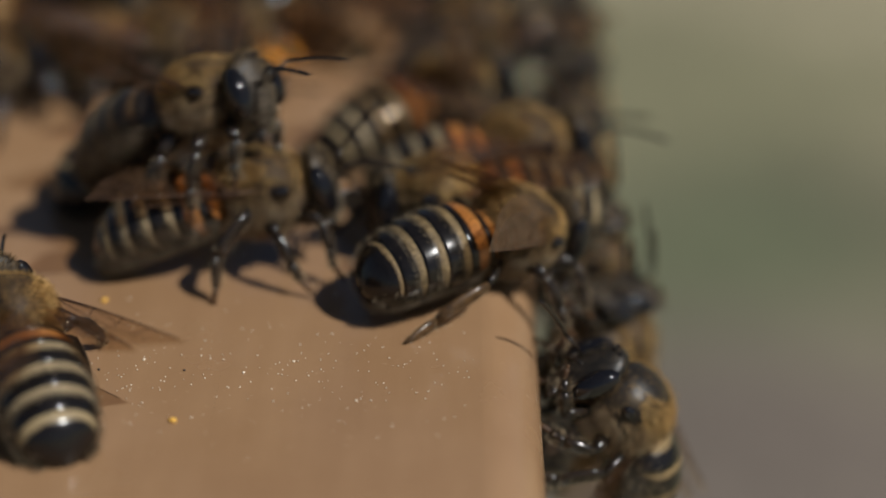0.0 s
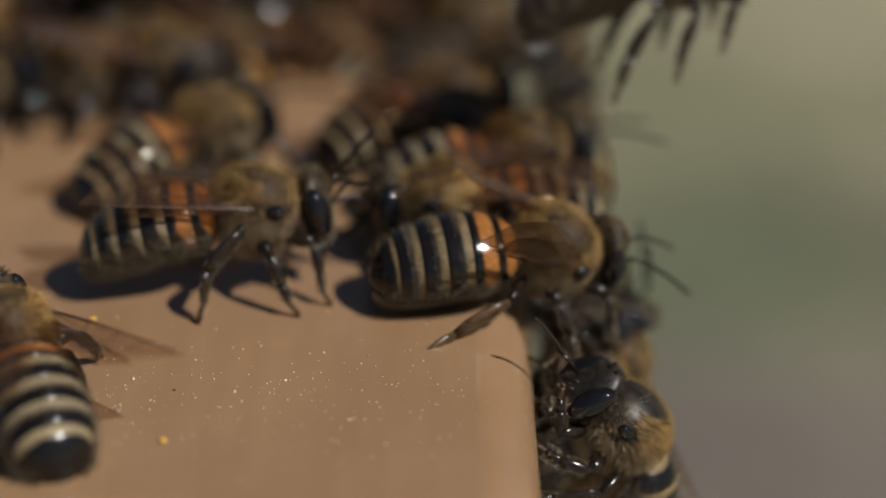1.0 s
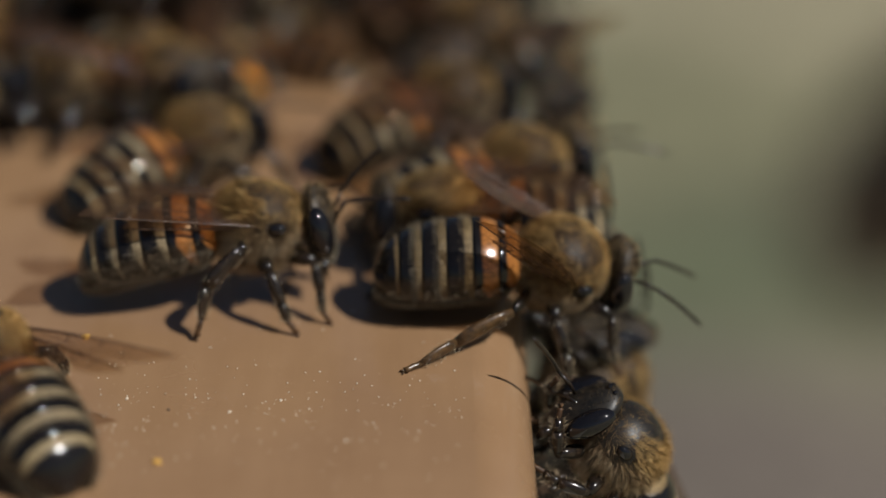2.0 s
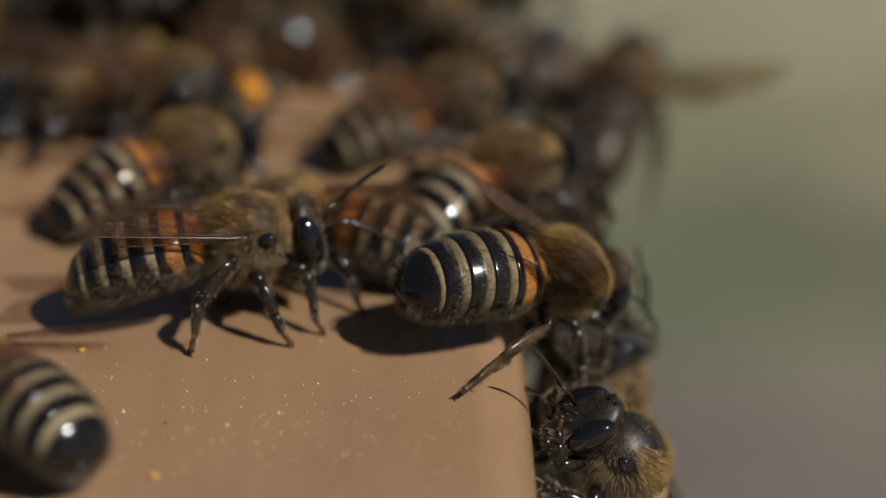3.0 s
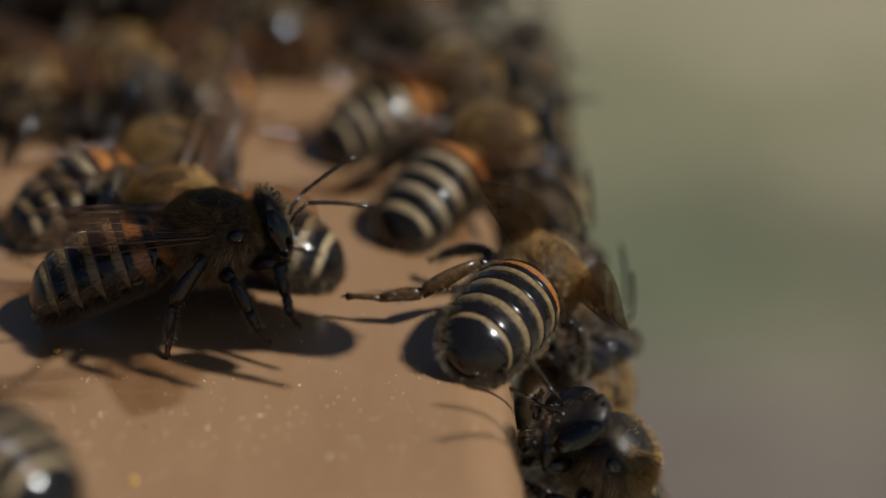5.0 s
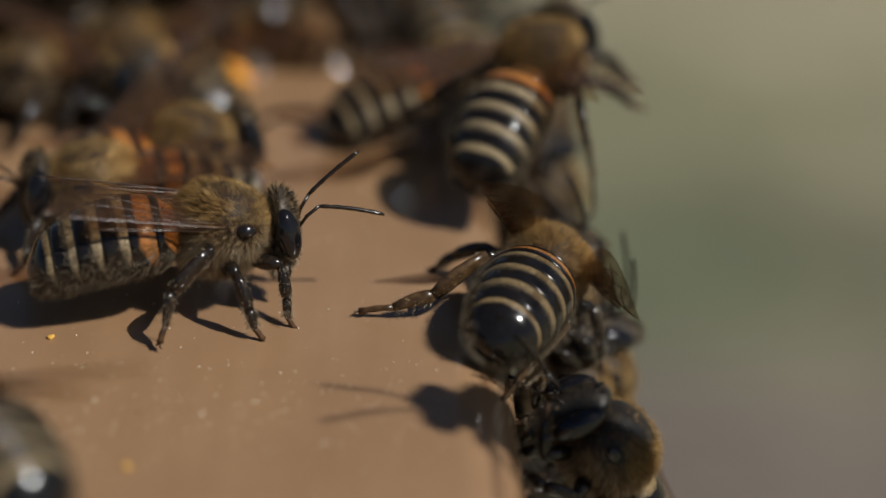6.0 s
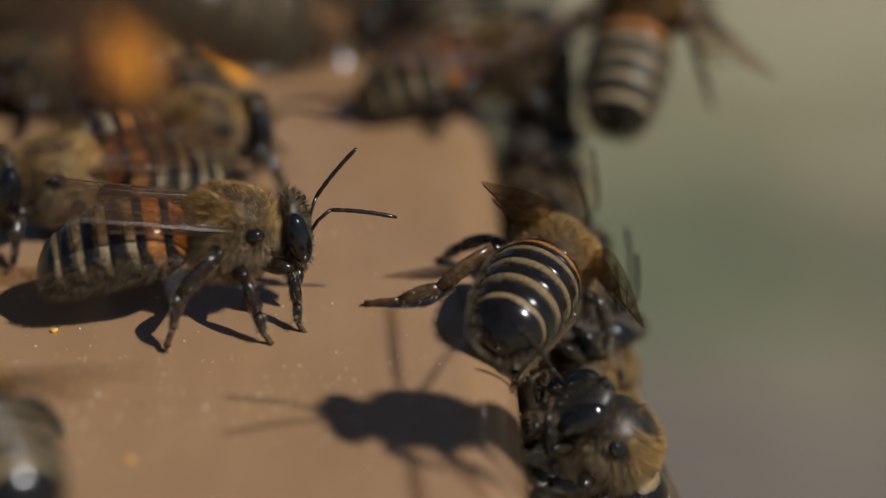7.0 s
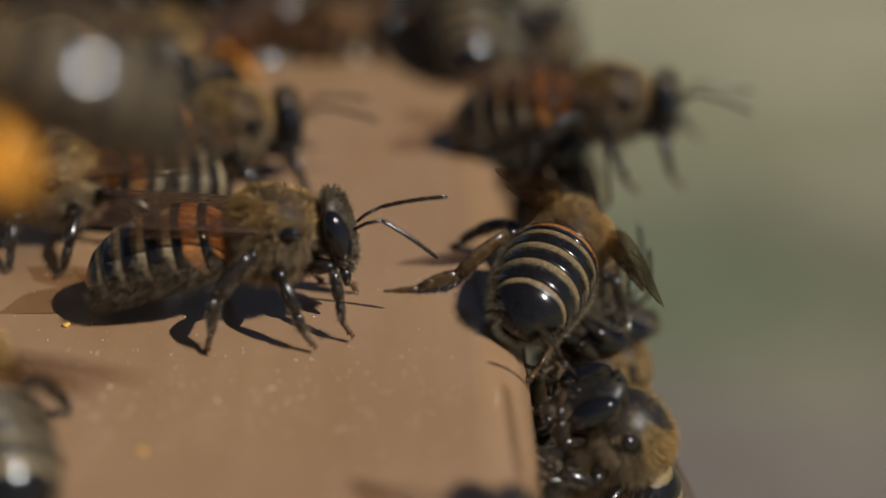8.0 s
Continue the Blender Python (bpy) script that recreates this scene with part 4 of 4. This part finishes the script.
def motions():
    for bee, rows in ((main_bee, MAIN), (leaving_bee, LEAVING), (edge_bee, EDGE_ROWS), (near_bee, NEAR), (left_bee, LEFT), (passing_bee, PASSING),
                      (right_bee, RIGHT), (crossing_bee, CROSSING), (far_bee, FAR), (pollen_bee, POLLEN), (hover_bee, HOVER_A), (hover_bee_low, HOVER_B)):
        walk(bee, [(t, mm(*m)) for t, *m in rows])
    # antennae that feel about
    for feeler, swings in zip(main_feelers, (((0, -8), (2, -4), (3.5, -26), (4.5, -22), (5, -26), (6.5, 0), (7, 2), (7.5, -8), (8, -50)),
                                             ((0, -10), (1.5, 4), (2.2, 8), (3.5, -44), (4.5, -4), (5, -6), (6.5, 0), (7, 0), (7.5, -14), (8, -34)))):
        home = feeler.matrix_basis.copy()
        walk(feeler, [(t, home @ pose(0, 0, 0, 0, -up, 0)) for t, up in swings])
    # legs that step while their bee walks
    for legs, start, end in ((main_legs, 7.0, 8.0), (passing_legs, 2.0, 6.8), (left_legs, 5.0, 8.0), (far_legs, 6.4, 8.0)):
        for k, leg in enumerate(legs):
            home = leg.matrix_basis.copy()
            hip = Matrix.Translation(home.translation)
            rows, t, way = [(0, home), (start, home)], start + 0.2, 1 if k in (0, 2, 4) else -1
            while t < end - 0.1:
                rows.append((round(t, 2), hip @ pose(0, 0, 0, 0, 0, 11 * way) @ hip.inverted() @ home))
                t, way = t + 0.2, -way
            walk(leg, rows + [(end, home)] + ([(8, home)] if end < 8 else []))
    # wings that beat in flight
    for wings, start, end in ((leaving_wings, 0.0, 1.8), (crossing_wings, 3.0, 4.4), (right_wings, 6.0, 8.0), (pollen_wings, 5.8, 8.0)):
        for k, wing in enumerate(wings):
            home, side = wing.matrix_basis.copy(), (1, -1)[k // 2]
            root = Matrix.Translation(home.translation)
            rows, t, up = ([(0, home)] if start else []) + [(start, home)], start + 0.1, 1
            while t < end - 0.05:
                rows.append((round(t, 2), root @ pose(0, 0, 0, 26 * up * side, 0, 0) @ root.inverted() @ home))
                t, up = t + 0.1, -up
            walk(wing, rows + [(end, home)] + ([(8, home)] if end < 8 else []))
    # the hind leg stays tucked until the bee turns
    hind = edge_legs[2]
    out = hind.matrix_basis.copy()
    tucked = Matrix.Translation(out.translation) @ pose(0, 0, 0, 0, 0, -45) @ pose(0, 0, 0, 0, 4, 0) @ Matrix.Translation(-out.translation) @ out
    walk(hind, [(0, tucked), (3.9, tucked), (4.5, out), (8, out)])
    # the other one plants its foot anew as the body turns
    hook = edge_legs[5]
    set_down = hook.matrix_basis.copy()
    hip = Matrix.Translation(set_down.translation)
    toe = Vector((-5.9, -0.4, -3.6))
    steps = []
    for t, place in ((0, (-4.9, -1.47, -2.44)), (2, (-5.32, -4.58, -0.87)), (3.5, (-5.77, -3.2, -2.5))):
        turn = toe.rotation_difference(Vector(place)).to_matrix().to_4x4()
        steps.append((t, hip @ turn @ hip.inverted() @ set_down))
    walk(hook, steps + [(4.4, set_down), (8, set_down)])
    # its wings swing back meanwhile
    for k, wing in enumerate(edge_wings):
        side, hindmost = (1, -1)[k // 2], k % 2
        swings = (((0, 0, 22.7, 26), (1.5, 22, 9, 26), (2.2, 26, 6, 20), (3.5, 38, -2.7, 8), (4, 35, 5, 24), (4.5, 32, 12, 38), (5, 30, 18.7, 41), (6.5, 24.7, 13.4, 27),
                   (8, 24.7, 12.7, 24.6)) if side > 0 else
                  ((0, 18, 10, 61), (0.5, 14, 15, 76), (1, 8, 21, 92), (1.5, 1, 26, 108), (2, -8, 23, 120), (3.5, -8, 14, 122), (4, 10, 17, 80), (4.5, 25, 18, 40),
                   (5, 28, 10.7, 46), (6.5, 32, -4, 43.6), (8, 34.7, -6, 41)))
        walk(wing, [(t, wing_pose(side, sweep, lift, twist, bool(hindmost))) for t, sweep, lift, twist in swings])
    # the passing bee lifts one pair of wings on its way
    for k, wing in enumerate(passing_wings[2:]):
        up, folded, half = wing_pose(-1, 84, 34, -45, bool(k)), wing_pose(-1, 8, 5, 20, bool(k)), wing_pose(-1, 30, 16, 0, bool(k))
        walk(wing, [(0, folded), (3.7, folded), (4.2, half), (4.5, up), (5.2, up), (6.3, half), (6.8, folded), (8, folded)])
    # and so does a bee farther back
    for k, wing in enumerate(far_wings[2:]):
        up, folded, back = wing_pose(-1, 36, 46, 90, bool(k)), wing.matrix_basis.copy(), wing_pose(-1, 2, 22, 2, bool(k))
        walk(wing, [(0, up), (0.5, up), (0.9, folded), (4.6, folded), (4.9, back), (5.3, back), (5.8, folded), (8, folded)])
    # and its abdomen sinks as it turns away
    rest = edge_abdomen.matrix_basis.copy()
    walk(edge_abdomen, [(t, rest @ pose(0, 0, 0, 0, -sink, 0)) for t, sink in ((0, 0), (3.5, 2), (5, 4), (6.5, 4), (8, 4))])
    shift = random.Random(5)
    for bee, (x, y, z, rx, ry, rz) in crowd:
        rows = []
        for t in (0, 1.6, 3.2, 4.8, 6.4, 8):
            rows.append((t, mm(x, y, z, rx, ry, rz)))
            if ry > -50:
                x, y, rz = x + shift.uniform(-0.7, 0.7), y + shift.uniform(-0.5, 0.7), rz + shift.uniform(-14, 14)
        walk(bee, rows)


motions()
